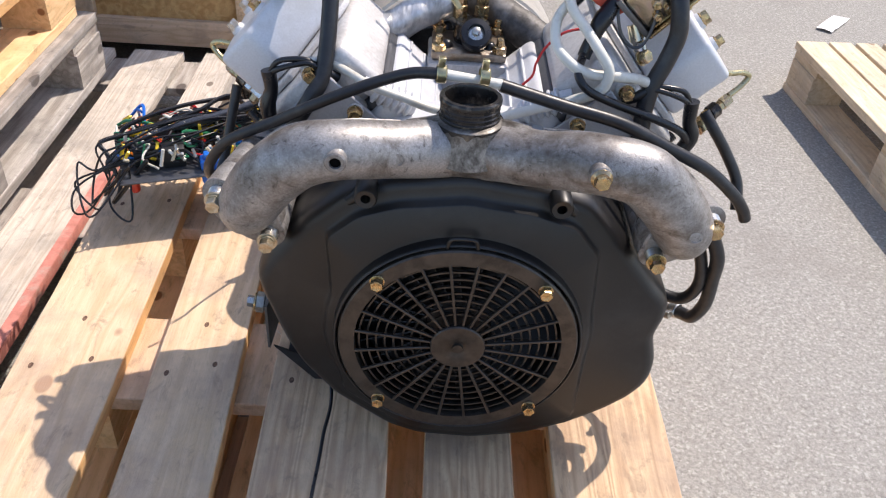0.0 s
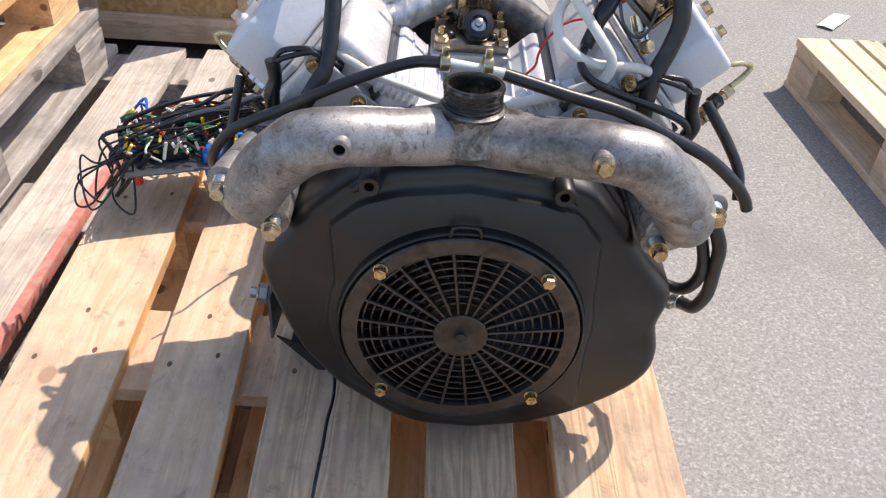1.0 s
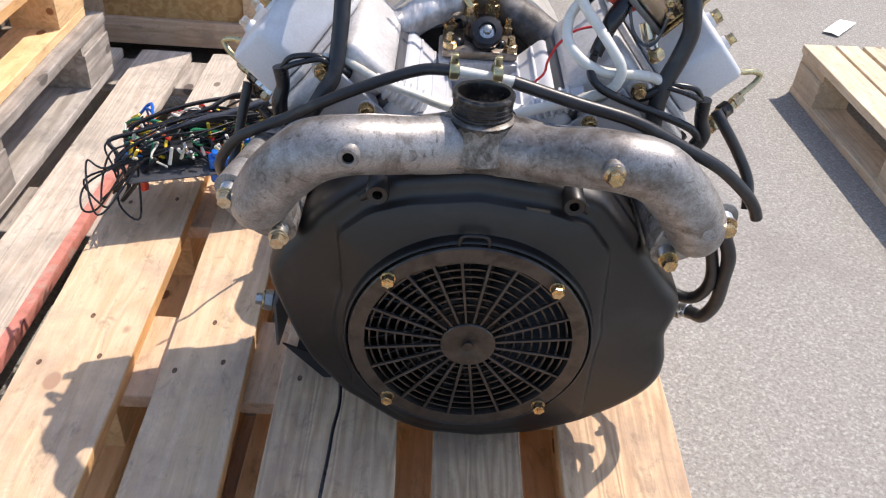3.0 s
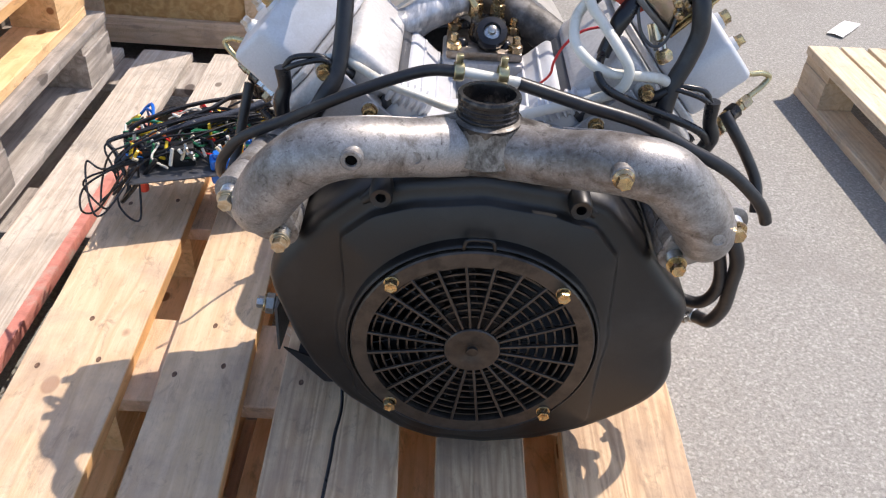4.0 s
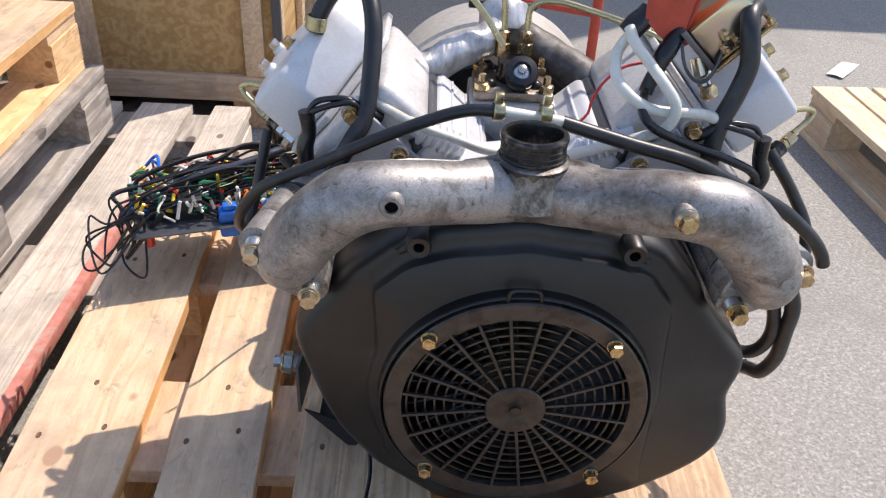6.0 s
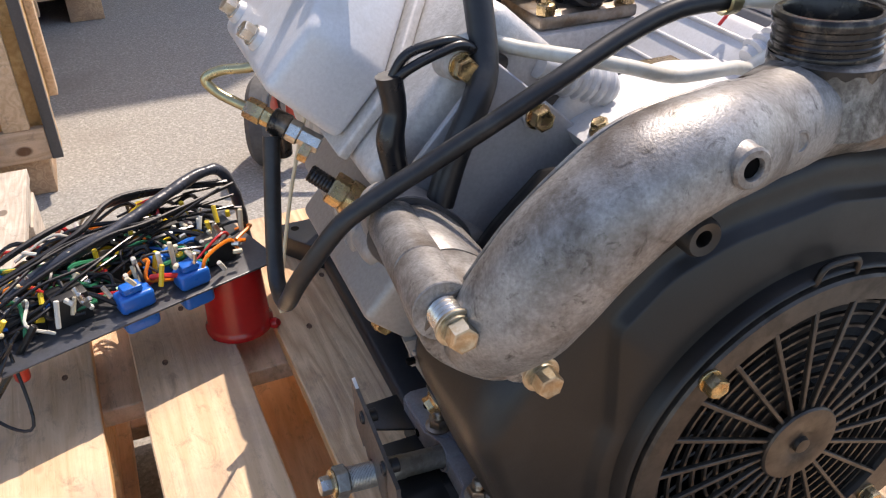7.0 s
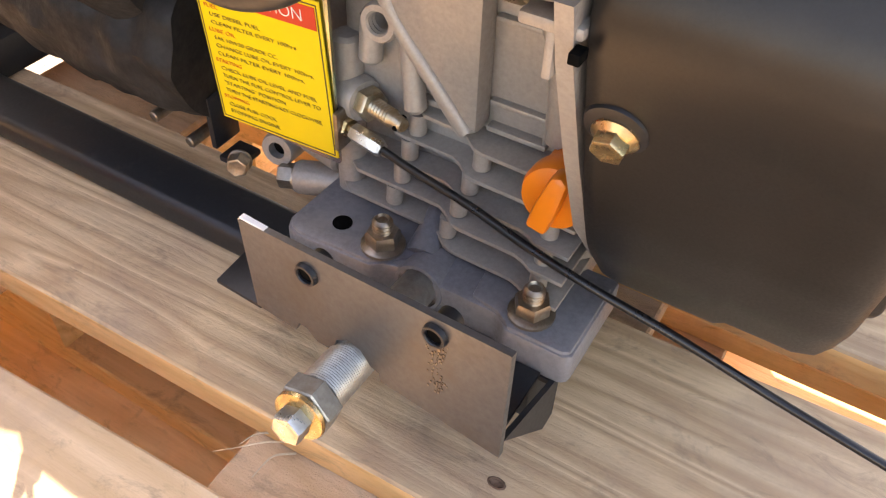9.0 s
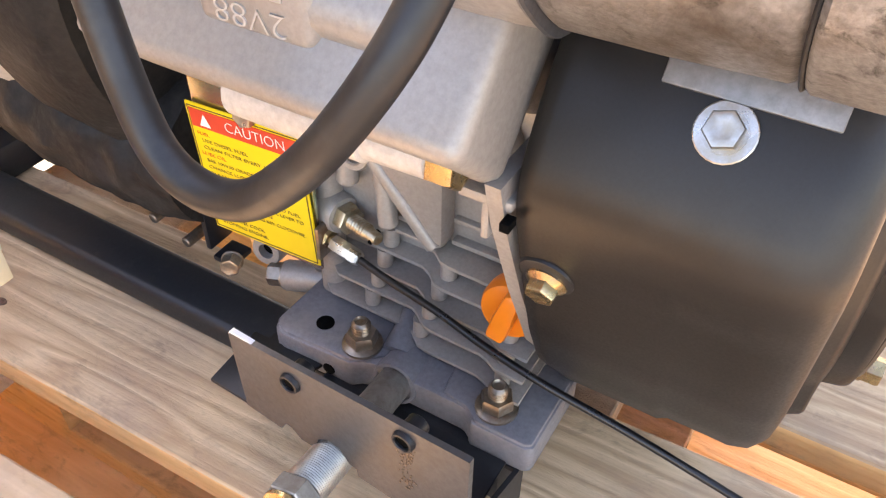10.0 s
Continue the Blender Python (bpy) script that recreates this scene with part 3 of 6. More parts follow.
pallet("pale pine pallet lying on the sunny asphalt", pose(0.985, 1.655, GROUND + 0.144, 0, 0, 4.0), [(0, 0.085), (0.095, 0.16), (0.175, 0.235), (0.255, 0.33), (0.36, 0.46), (0.50, 0.64), (0.66, 0.80)],
       -1.2, 0.0, (-1.12, -0.60, -0.08), M_PALE, M_PALEX)

# ---------- crates in the distance ----------


def crate(at, w, d, h, label):
    c = thing("shipping_crate", label, "crate", "plywood crates", at)
    for nm, lo, hi in (("front_panel", (0, 0, 0), (w, 0.012, h)), ("back_panel", (0, d - 0.012, 0), (w, d, h)),
                       ("side_panel", (0, 0.0125, 0), (0.012, d - 0.0125, h)), ("side_panel", (w - 0.012, 0.0125, 0), (w, d - 0.0125, h)), ("lid", (0, 0, h + 0.0005), (w, d, h + 0.013))):
        bm = fresh()
        box(bm, lo, hi, 0.001)
        part(nm, bm, M_PLY, c)
    for z in (0.0, h - 0.08):
        bm = fresh()
        box(bm, (0.0, -0.02, z), (w, -0.0005, z + 0.07), 0.002)
        part("batten", bm, M_NEWX, c)
    for x in [w - 0.075 - k * 0.42 for k in range(int(w / 0.42) + 1)]:
        if x > 0:
            bm = fresh()
            box(bm, (x, -0.02, 0.0705), (x + 0.05, -0.0005, h - 0.0805), 0.002)
            part("upright_batten", bm, M_NEW, c)
    for y in (0.0, d - 0.05):
        bm = fresh()
        box(bm, (w + 0.0005, y, 0.0), (w + 0.02, y + 0.05, h), 0.002)
        part("edge_batten", bm, M_NEW, c)
    bm = fresh()
    box(bm, (w + 0.0002, -0.021, 0.0), (w + 0.0215, -0.0005, h), 0.001)
    part("edge_strip", bm, M_GREYPLATE, c, "grey metal edge strip")
    for x in (0.02, w / 2 - 0.05, w - 0.12):
        bm = fresh()
        box(bm, (x, 0, -0.085), (x + 0.11, d, -0.0005), 0.003)
        part("skid", bm, M_WORN, c)
    return c


crate(pose(-1.75, 1.53, GROUND + 0.085), 1.27, 0.40, 0.95, "tall plywood crate with battens standing on skids")
crate(pose(-1.76, 2.03, GROUND + 0.085), 1.245, 0.6, 0.95, "tall plywood crate standing behind another crate")
crate(pose(-1.37, 2.78, GROUND + 0.085), 1.07, 0.6, 0.8, "plywood crate standing in shade at the far end")

# ---------- hand truck ----------
truck = thing("hand_truck", "red tubular hand truck with grey tyres standing on asphalt", "hand truck")
for sx in (0.03, 0.49):
    wheel_at = Vector((sx, 1.62, GROUND + 0.1))
    bm = fresh()
    lathe(bm, [(0.06, -0.022), (0.088, -0.026), (0.1, -0.014), (0.1, 0.014), (0.088, 0.026), (0.06, 0.022), (0.06, -0.022)], wheel_at, (1, 0, 0), 36, cap=False)
    w = part("wheel", bm, M_TYRE, truck, "grey rubber tyre")
    bm = fresh()
    lathe(bm, [(0.015, -0.03), (0.02, -0.012), (0.06, -0.016), (0.06, 0.016), (0.02, 0.012), (0.015, 0.03)], wheel_at, (1, 0, 0), 24)
    part("rim", bm, M_TRUCKRED, w, "red steel rim")
for sx in (0.14, 0.38):
    bm = fresh()
    hose(bm, [(sx, 1.66, GROUND + 0.05), (sx - 0.01, 1.70, 0.25), (sx - 0.015, 1.78, 0.8), (sx - 0.015, 1.86, 0.95)], 0.012)
    part("rail", bm, M_TRUCKRED, truck)
bm = fresh()
hose(bm, [(0.10, 1.56, GROUND + 0.09), (0.09, 1.68, 0.3), (0.10, 1.76, 0.7)], 0.011)
part("brace", bm, M_TRUCKRED, truck)
for z in (0.1, 0.45):
    bm = fresh()
    rod(bm, (0.12, 1.70 + z * 0.1, z), (0.38, 1.70 + z * 0.1, z), 0.009)
    part("cross_bar", bm, M_TRUCKRED, truck)
bm = fresh()
box(bm, (0.10, 1.600, GROUND + 0.078), (0.42, 1.640, GROUND + 0.112), 0.006)
part("axle_beam", bm, M_TRUCKRED, truck)
bm = fresh()
rod(bm, (0.0, 1.62, GROUND + 0.1), (0.52, 1.62, GROUND + 0.1), 0.008)
part("axle", bm, M_STEEL, truck)

truck.matrix_world = Matrix.Translation((-0.037, 1.480, 0)) @ Matrix.Rotation(radians(-24), 4, 'Z') @ Matrix.Translation((-0.03, -1.62, 0))

# ---------- scrap of paper ----------
bm = fresh()
g = [[bm.verts.new((0.17 * i / 6, 0.055 * j / 2, 0.004 + 0.007 * noise.noise((i * 0.6, j * 0.5, 3)))) for j in range(3)] for i in range(7)]
for i in range(6):
    for j in range(2):
        bm.faces.new((g[i][j], g[i + 1][j], g[i + 1][j + 1], g[i][j + 1]))
bmesh.ops.transform(bm, matrix=pose(1.29, 2.09, GROUND + 0.003, 0, 0, 50), verts=bm.verts)
tagged(part("paper_scrap", bm, M_PAPER), "white strip of paper lying on the asphalt", "paper")

# ---------- the engine ----------
engine = thing("engine", "air-cooled twin-cylinder diesel engine bolted on rails on a pallet", "engine")
CX, CZ = 0.003, 0.193     # fan centre


def polar(points, theta):
    """Distance from the fan centre to a closed outline in the direction theta."""
    dx, dz = math.cos(theta), math.sin(theta)
    best = 0.0
    for (x0, z0), (x1, z1) in zip(points, points[1:] + points[:1]):
        x0, z0, x1, z1 = x0 - CX, z0 - CZ, x1 - CX, z1 - CZ
        ex, ez = x1 - x0, z1 - z0
        den = dx * ez - dz * ex
        if abs(den) < 1e-9:
            continue
        t = (x0 * ez - z0 * ex) / den
        u = (x0 * dz - z0 * dx) / den
        if t > 0 and -1e-6 <= u <= 1 + 1e-6:
            best = max(best, t)
    return best


OUTER = [(-0.194, 0.245), (-0.184, 0.267), (-0.145, 0.318), (-0.110, 0.350), (-0.070, 0.365), (0.0, 0.375), (0.071, 0.365), (0.116, 0.349), (0.155, 0.302),
         (0.206, 0.236), (0.207, 0.225), (0.196, 0.190), (0.203, 0.150), (0.200, 0.128), (0.187, 0.108), (0.165, 0.088), (0.130, 0.064), (0.085, 0.044), (0.027, 0.033),
         (-0.030, 0.036), (-0.060, 0.048), (-0.116, 0.092), (-0.148, 0.135), (-0.171, 0.184), (-0.188, 0.225)]
PANEL = [(-0.124, 0.312), (-0.086, 0.343), (-0.033, 0.362), (0.035, 0.362), (0.086, 0.347), (0.125, 0.312), (0.133, 0.200), (0.133, 0.064), (0.09, 0.04), (0.027, 0.028),
         (-0.03, 0.030), (-0.06, 0.04), (-0.108, 0.088), (-0.119, 0.168), (-0.122, 0.269)]


def shroud():
    bm = fresh()
    n = 180
    rows = []
    for k in range(n):
        a = 2 * math.pi * k / n
        # round the outline's corners a little
        o = sum(polar(OUTER, a + d) for d in (-0.04, -0.02, 0, 0.02, 0.04)) / 5
        p = sum(polar(PANEL, a + d) for d in (-0.04, 0, 0.04)) / 3
        low = min(1.0, max(0.0, (0.32 - math.sin(a)) / 0.5))
        o += 0.0095 * low
        p = max(min(p, o - 0.024), 0.1318)
        dent = 0.0020 if math.cos(a) < -0.5 and -0.75 < math.sin(a) < 0.12 else 0.0
        back = 0.030 * min(1.0, max(0.0, (math.sin(a) - 0.80) / 0.04))
        prof = [(o - 0.006, 0.1225 - back), (o - 0.001, 0.1205 - back), (o, 0.1150 - back), (o, 0.072), (o - dent, 0.068), (o - dent, 0.050), (o - 0.001 - dent * 0.4, 0.041), (o - 0.004, 0.033), (o - 0.009, 0.0285), (o - 0.014, 0.0272),
                (p + 0.0035, 0.0262), (p, 0.0240), (p - 0.0020, 0.0195), (p - 0.0035, 0.0182), (0.1262, 0.0172), (0.1222, 0.0160), (0.1210, 0.0085), (0.1200, 0.0060), (0.1190, 0.0056), (0.1178, 0.0066), (0.1172, 0.0090), (0.1166, 0.0112), (0.103, 0.0112), (0.103, 0.06)]
        rows.append([bm.verts.new((CX + r * math.cos(a), y, CZ + r * math.sin(a))) for r, y in prof])
    for k in range(n):
        a, b = rows[k], rows[(k + 1) % n]
        for j in range(len(a) - 1):
            bm.faces.new((a[j], a[j + 1], b[j + 1], b[j]))
    bmesh.ops.recalc_face_normals(bm, faces=bm.faces)
    return part("fan_shroud", bm, M_SHROUD, engine, "satin black fan shroud", sharp=60)


shroud_ob = shroud()
bm = fresh()                # silver air deck that carries on behind the shroud's crown
rows = []
for k in range(41):
    a = math.radians(60 + 59 * k / 40)
    o = sum(polar(OUTER, a + d) for d in (-0.04, -0.02, 0, 0.02, 0.04)) / 5 - 0.0025
    rows.append([bm.verts.new((CX + r * math.cos(a), y, CZ + r * math.sin(a))) for r, y in ((o, 0.0965), (o, 0.172), (o - 0.003, 0.175), (o - 0.010, 0.175), (o - 0.010, 0.0965))])
for a, b in zip(rows, rows[1:]):
    for j in range(5):
        bm.faces.new((a[j], b[j], b[(j + 1) % 5], a[(j + 1) % 5]))
bm.faces.new(rows[0])
bm.faces.new(rows[-1][::-1])
bmesh.ops.recalc_face_normals(bm, faces=bm.faces)
deck = part("air_deck", bm, M_SILVER, engine, "silver painted air deck behind the shroud")
for s in (-1, 1):
    bolt(deck, (s * 0.076, 0.120, 0.3600), (s * 0.3, 0, 0.95), 0.0046, M_GOLD, washer=1.5, flange=True, height=0.005)
for x in (-0.087, 0.083):   # eyelets on the shroud's upper edge
    bm = fresh()
    lathe(bm, [(0.0045, 0.0), (0.0045, 0.010), (0.0088, 0.011), (0.0102, 0.009), (0.0102, -0.014), (0.0045, -0.01), (0.0045, 0.0)], (x, 0.022, 0.353), (0, -1, 0), 24, cap=False)
    hose(bm, [(x, 0.031, 0.351), (x * 1.07, 0.031, 0.346), (x * 1.20, 0.029, 0.338)], 0.0060, 12, 6, radii=[0.0078, 0.0068, 0.0040])
    part("eyelet", bm, M_SHROUD, shroud_ob)
bm = fresh()                # catch above the grille
hose(bm, [(-0.0135, 0.010, 0.301), (-0.0134, 0.007, 0.310), (-0.0120, 0.006, 0.3175), (-0.0080, 0.006, 0.3200), (0.0, 0.006, 0.3203), (0.0080, 0.006, 0.3200), (0.0120, 0.006, 0.3175), (0.0134, 0.007, 0.310), (0.0135, 0.010, 0.301)], 0.0019, 10)
part("catch", bm, M_SHROUD, shroud_ob)
for x, y, z, d, m_, r in ((-0.1793, 0.070, 0.2738, (-0.79, 0, 0.61), M_STEEL, 0.0049), (0.180, 0.070, 0.2755, (0.78, 0, 0.62), M_STEEL, 0.0052)):
    bolt(shroud_ob, (x, y, z), d, r, m_, washer=1.7, flange=False, spring=True)
bolt(shroud_ob, (-0.1840, 0.1105, 0.2055), (-0.93, 0, -0.36), 0.0050, M_GOLD, washer=1.55, flange=True, label="yellow zinc flange bolt")
bm = fresh()
lathe(bm, [(0.0088, -0.006), (0.0102, 0.0), (0.0097, 0.0018), (0.0075, 0.0022)], (-0.1838, 0.1108, 0.2072), (-0.93, 0, -0.36), 28)
part("rubber_washer", bm, M_RUBBER, shroud_ob, "black rubber washer")
bolt(shroud_ob, (0.2055, 0.117, 0.203), (0.93, 0, -0.2), 0.0066, M_GOLD, washer=1.75, flange=True)
bm = fresh()
box(bm, (-0.0022, -0.026, 0.003), (-0.0004, 0.020, 0.018), 0.0006, pose(-0.1765, 0.070, 0.2775, 0, 38, 0))
part("bracket_plate", bm, M_GALV, shroud_ob, "galvanised sheet bracket")

# fan behind the grille
fan = part("cooling_fan", lathe(fresh(), [(0.099, 0.0), (0.099, 0.004), (0.03, 0.006), (0.03, -0.012), (0.012, -0.014)], (CX, 0.052, CZ), (0, 1, 0), 48), M_DEEP, engine, "dark cooling fan behind the grille")
for k in range(22):
    bm = fresh()
    a = 2 * math.pi * k / 22
    m = Matrix.Translation((CX, 0.036, CZ)) @ Matrix.Rotation(-a, 4, 'Y') @ pose(0.066, 0, 0, 38, 0, 0)
    box(bm, (-0.032, -0.012, -0.0008), (0.032, 0.012, 0.0008), 0, m)
    part("fan_blade", bm, M_DEEP, fan)

# grille
grille = part("fan_grille", lathe(fresh(), [(0.100, -0.003), (0.1005, 0.0), (0.1145, 0.0), (0.116, -0.0015), (0.1165, -0.009), (0.100, -0.009), (0.100, -0.003)], (CX, 0.003, CZ), (0, -1, 0), 96, cap=False), M_GRILLE, engine, "round dark plated fan grille")
for k in range(24):
    a = 2 * math.pi * (k + 0.5) / 24
    bm = fresh()
    box(bm, (0.024, -0.0016, -0.0014), (0.102, 0.0016, 0.0014), 0.0005, Matrix.Translation((CX, 0.0045, CZ)) @ Matrix.Rotation(-a, 4, 'Y'), 1)
    part("spoke", bm, M_GRILLE, grille)
for r in (0.037, 0.0455, 0.054, 0.0625, 0.071, 0.0795, 0.088, 0.096):
    bm = fresh()
    lathe(bm, [(r - 0.0009, 0), (r + 0.0009, 0), (r + 0.0009, 0.0026), (r - 0.0009, 0.0026), (r - 0.0009, 0)], (CX, 0.0105, CZ), (0, -1, 0), 72, cap=False)
    part("grille_ring", bm, M_GRILLE, grille)
part("hub_cap", lathe(fresh(), [(0.0268, 0), (0.0268, 0.003), (0.0258, 0.0042), (0.0105, 0.0046), (0.009, 0.0035), (0.0055, 0.0035), (0.005, 0.0060), (0.0025, 0.0062)], (CX, 0.005, CZ), (0, -1, 0), 48), M_GRILLE, grille)
for x, z in ((-0.0755, 0.270), (0.079, 0.269), (-0.0735, 0.1155), (0.081, 0.114)):
    bolt(grille, (x, 0.003, z), (0, -1, 0), 0.0058, M_GOLD, washer=1.2, flange=False, height=0.0075, turn=0.2 + x * 9)

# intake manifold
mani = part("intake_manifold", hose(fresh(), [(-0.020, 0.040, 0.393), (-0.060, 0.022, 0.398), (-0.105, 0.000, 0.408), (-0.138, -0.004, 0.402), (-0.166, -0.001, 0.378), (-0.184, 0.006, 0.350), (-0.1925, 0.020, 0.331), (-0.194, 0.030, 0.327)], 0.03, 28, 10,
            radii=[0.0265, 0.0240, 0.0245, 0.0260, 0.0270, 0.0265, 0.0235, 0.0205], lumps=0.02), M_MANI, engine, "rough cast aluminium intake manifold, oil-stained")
bm = fresh()
hose(bm, [(0.016, 0.040, 0.393), (0.055, 0.022, 0.397), (0.102, 0.000, 0.408), (0.140, -0.004, 0.402), (0.168, -0.001, 0.376), (0.187, 0.006, 0.348), (0.196, 0.020, 0.329), (0.197, 0.030, 0.325)], 0.03, 28, 10,
     radii=[0.0265, 0.0240, 0.0250, 0.0265, 0.0270, 0.0265, 0.0235, 0.0205], lumps=0.02)
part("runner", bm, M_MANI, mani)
for s in (-1, 1):           # mould seam along the upper side of each runner
    seam = []
    for c, d, r in (((0.060, 0.022, 0.398), (0, 0.5, 0.86), 0.0240), ((0.104, 0.0, 0.408), (0, 0.45, 0.89), 0.0243), ((0.139, -0.004, 0.402), (0.4, 0.45, 0.8), 0.0261), ((0.167, -0.001, 0.377), (0.62, 0.52, 0.58), 0.0268), ((0.185, 0.006, 0.349), (0.75, 0.55, 0.38), 0.0266)):
        seam.append(Vector((s * c[0], c[1], c[2])) + Vector((s * d[0], d[1], d[2])).normalized() * (r - 0.0003))
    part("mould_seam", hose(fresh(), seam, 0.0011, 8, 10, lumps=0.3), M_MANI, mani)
bm = fresh()
hose(bm, [(-0.052, 0.030, 0.396), (-0.02, 0.040, 0.394), (0.018, 0.040, 0.394), (0.048, 0.030, 0.396)], 0.027, 28, 6, radii=[0.0236, 0.0268, 0.0268, 0.0236], lumps=0.02)
lathe(bm, [(0.0340, -0.006), (0.0325, 0.004), (0.0300, 0.012), (0.0288, 0.018), (0.0283, 0.0262), (0.0265, 0.0275)], (-0.002, 0.042, 0.393), (0, 0.02, 1), 36)
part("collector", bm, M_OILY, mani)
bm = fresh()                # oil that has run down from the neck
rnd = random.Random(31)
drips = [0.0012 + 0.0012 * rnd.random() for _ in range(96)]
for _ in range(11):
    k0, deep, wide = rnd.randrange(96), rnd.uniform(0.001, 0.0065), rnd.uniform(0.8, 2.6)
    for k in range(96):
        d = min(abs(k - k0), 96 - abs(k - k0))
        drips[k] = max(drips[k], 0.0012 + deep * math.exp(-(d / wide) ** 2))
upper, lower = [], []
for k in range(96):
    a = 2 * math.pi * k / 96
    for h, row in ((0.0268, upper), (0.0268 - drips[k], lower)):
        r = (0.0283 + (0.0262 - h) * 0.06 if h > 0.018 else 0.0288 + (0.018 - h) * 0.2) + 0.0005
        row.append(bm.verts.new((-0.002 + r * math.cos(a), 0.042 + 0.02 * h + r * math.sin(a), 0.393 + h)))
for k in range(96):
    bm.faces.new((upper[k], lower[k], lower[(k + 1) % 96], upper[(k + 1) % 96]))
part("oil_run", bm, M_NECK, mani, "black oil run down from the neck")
neck = part("neck", lathe(fresh(), [(r * 0.955, h * 0.82) for r, h in [(0.0255, 0.0), (0.0262, 0.006), (0.0258, 0.012), (0.0273, 0.0132), (0.0276, 0.0150), (0.0273, 0.0165), (0.0262, 0.0175), (0.0262, 0.0195), (0.0268, 0.0203), (0.0268, 0.0215), (0.0261, 0.0223), (0.0261, 0.0245), (0.0268, 0.0253), (0.0268, 0.0268), (0.0261, 0.0276), (0.0262, 0.0305), (0.0276, 0.0318), (0.0280, 0.0345), (0.0276, 0.0368), (0.0265, 0.038), (0.0232, 0.038), (0.0225, 0.036), (0.022, 0.004)]],
            (-0.002, 0.046, 0.408), (0, 0.06, 1), 48, cap=False), M_NECK, mani, "oily black neck")
part("neck_floor", lathe(fresh(), [(0.0225, 0.0), (0.0225, 0.002)], (-0.002, 0.0463, 0.412), (0, 0.06, 1), 32), M_HOLE, neck)
for s, x in ((-1, -0.107), (1, 0.101)):
    bm = fresh()
    rb = 0.0088 if s < 0 else 0.0092
    lathe(bm, [(rb + 0.003, -0.012), (rb + 0.0008, -0.001), (rb, 0.002), (rb, 0.0075), (rb - 0.001, 0.0085), (0.0050, 0.0085), (0.0046, 0.0078), (0.0046, 0.002)], (x, -0.0215, 0.4125), (0, -1, 0.05), 28, cap=False)
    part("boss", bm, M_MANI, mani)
    if s > 0:
        bolt(mani, (x, -0.0300, 0.4125), (0, -1, 0.05), 0.0060, M_GOLD, washer=0, flange=True, height=0.007)
    else:
        bm = fresh()
        lathe(bm, [(0.0048, 0), (0.0048, 0.0012), (0.0040, 0.0014)], (x, -0.0262, 0.4125), (0, -1, 0.05), 16)
        part("threaded_hole", bm, M_HOLE, mani)
for x, z in ((-0.059, 0.4035), (0.187, 0.362)):
    bm = fresh()
    lathe(bm, [(0.0045, 0), (0.0055, 0.0008), (0.0045, 0.001), (0.004, 0.0003)], (x, -0.0035 if x < 0 else -0.0312, z), (0, -1, 0.1), 20)
    part("cast_mark", bm, M_MANI, mani)

# the two cylinders, one a mirror of the other
OUT, TAN, HUB = (0.743, 0.669), (-0.669, 0.743), (0.0, 0.215)


def side_point(s, a, b, y):
    """a: outwards along the cylinder, b: across it upwards; s: -1 left bank, 1 right bank."""
    return Vector((s * (HUB[0] + a * OUT[0] + b * TAN[0]), y, HUB[1] + a * OUT[1] + b * TAN[1]))


def bank_box(s, a0, a1, b0, b1, y0, y1, bevel=0.004, taper=0.0, bm=None, segs=3):
    bm = bm or fresh()
    first = len(bm.verts)
    vs = []
    for a, t in ((a0, 0.0), (a1, taper)):
        for b, y in ((b0 + t, y0 + t), (b1 - t, y0 + t), (b1 - t, y1 - t), (b0 + t, y1 - t)):
            vs.append(bm.verts.new(side_point(s, a, b, y)))
    fs = [bm.faces.new([vs[i] for i in f]) for f in ((0, 1, 2, 3), (4, 5, 6, 7), (0, 1, 5, 4), (1, 2, 6, 5), (2, 3, 7, 6), (3, 0, 4, 7))]
    bmesh.ops.recalc_face_normals(bm, faces=fs)
    if bevel:
        es = list({e for f in fs for e in f.edges})
        bmesh.ops.bevel(bm, geom=es, offset=bevel, segments=segs, affect='EDGES', profile=0.5)
    return bm


def bank_prism(s, a0, a1, section, bevel, taper=1.0):
    """A (b, y) section drawn out along the cylinder; taper shrinks its outer end."""
    bm = fresh()
    mb, my = (sum(p[i] for p in section) / len(section) for i in (0, 1))
    lo, hi = ([bm.verts.new(side_point(s, a, mb + (b - mb) * k, my + (y - my) * k)) for b, y in section] for a, k in ((a0, 1.0), (a1, taper)))
    n = len(section)
    for i in range(n):
        bm.faces.new((lo[i], lo[(i + 1) % n], hi[(i + 1) % n], hi[i]))
    bm.faces.new(lo[::-1])
    bm.faces.new(hi)
    bmesh.ops.recalc_face_normals(bm, faces=bm.faces)
    bmesh.ops.bevel(bm, geom=list(bm.edges), offset=bevel, segments=4, affect='EDGES', profile=0.5, clamp_overlap=True)
    return bm


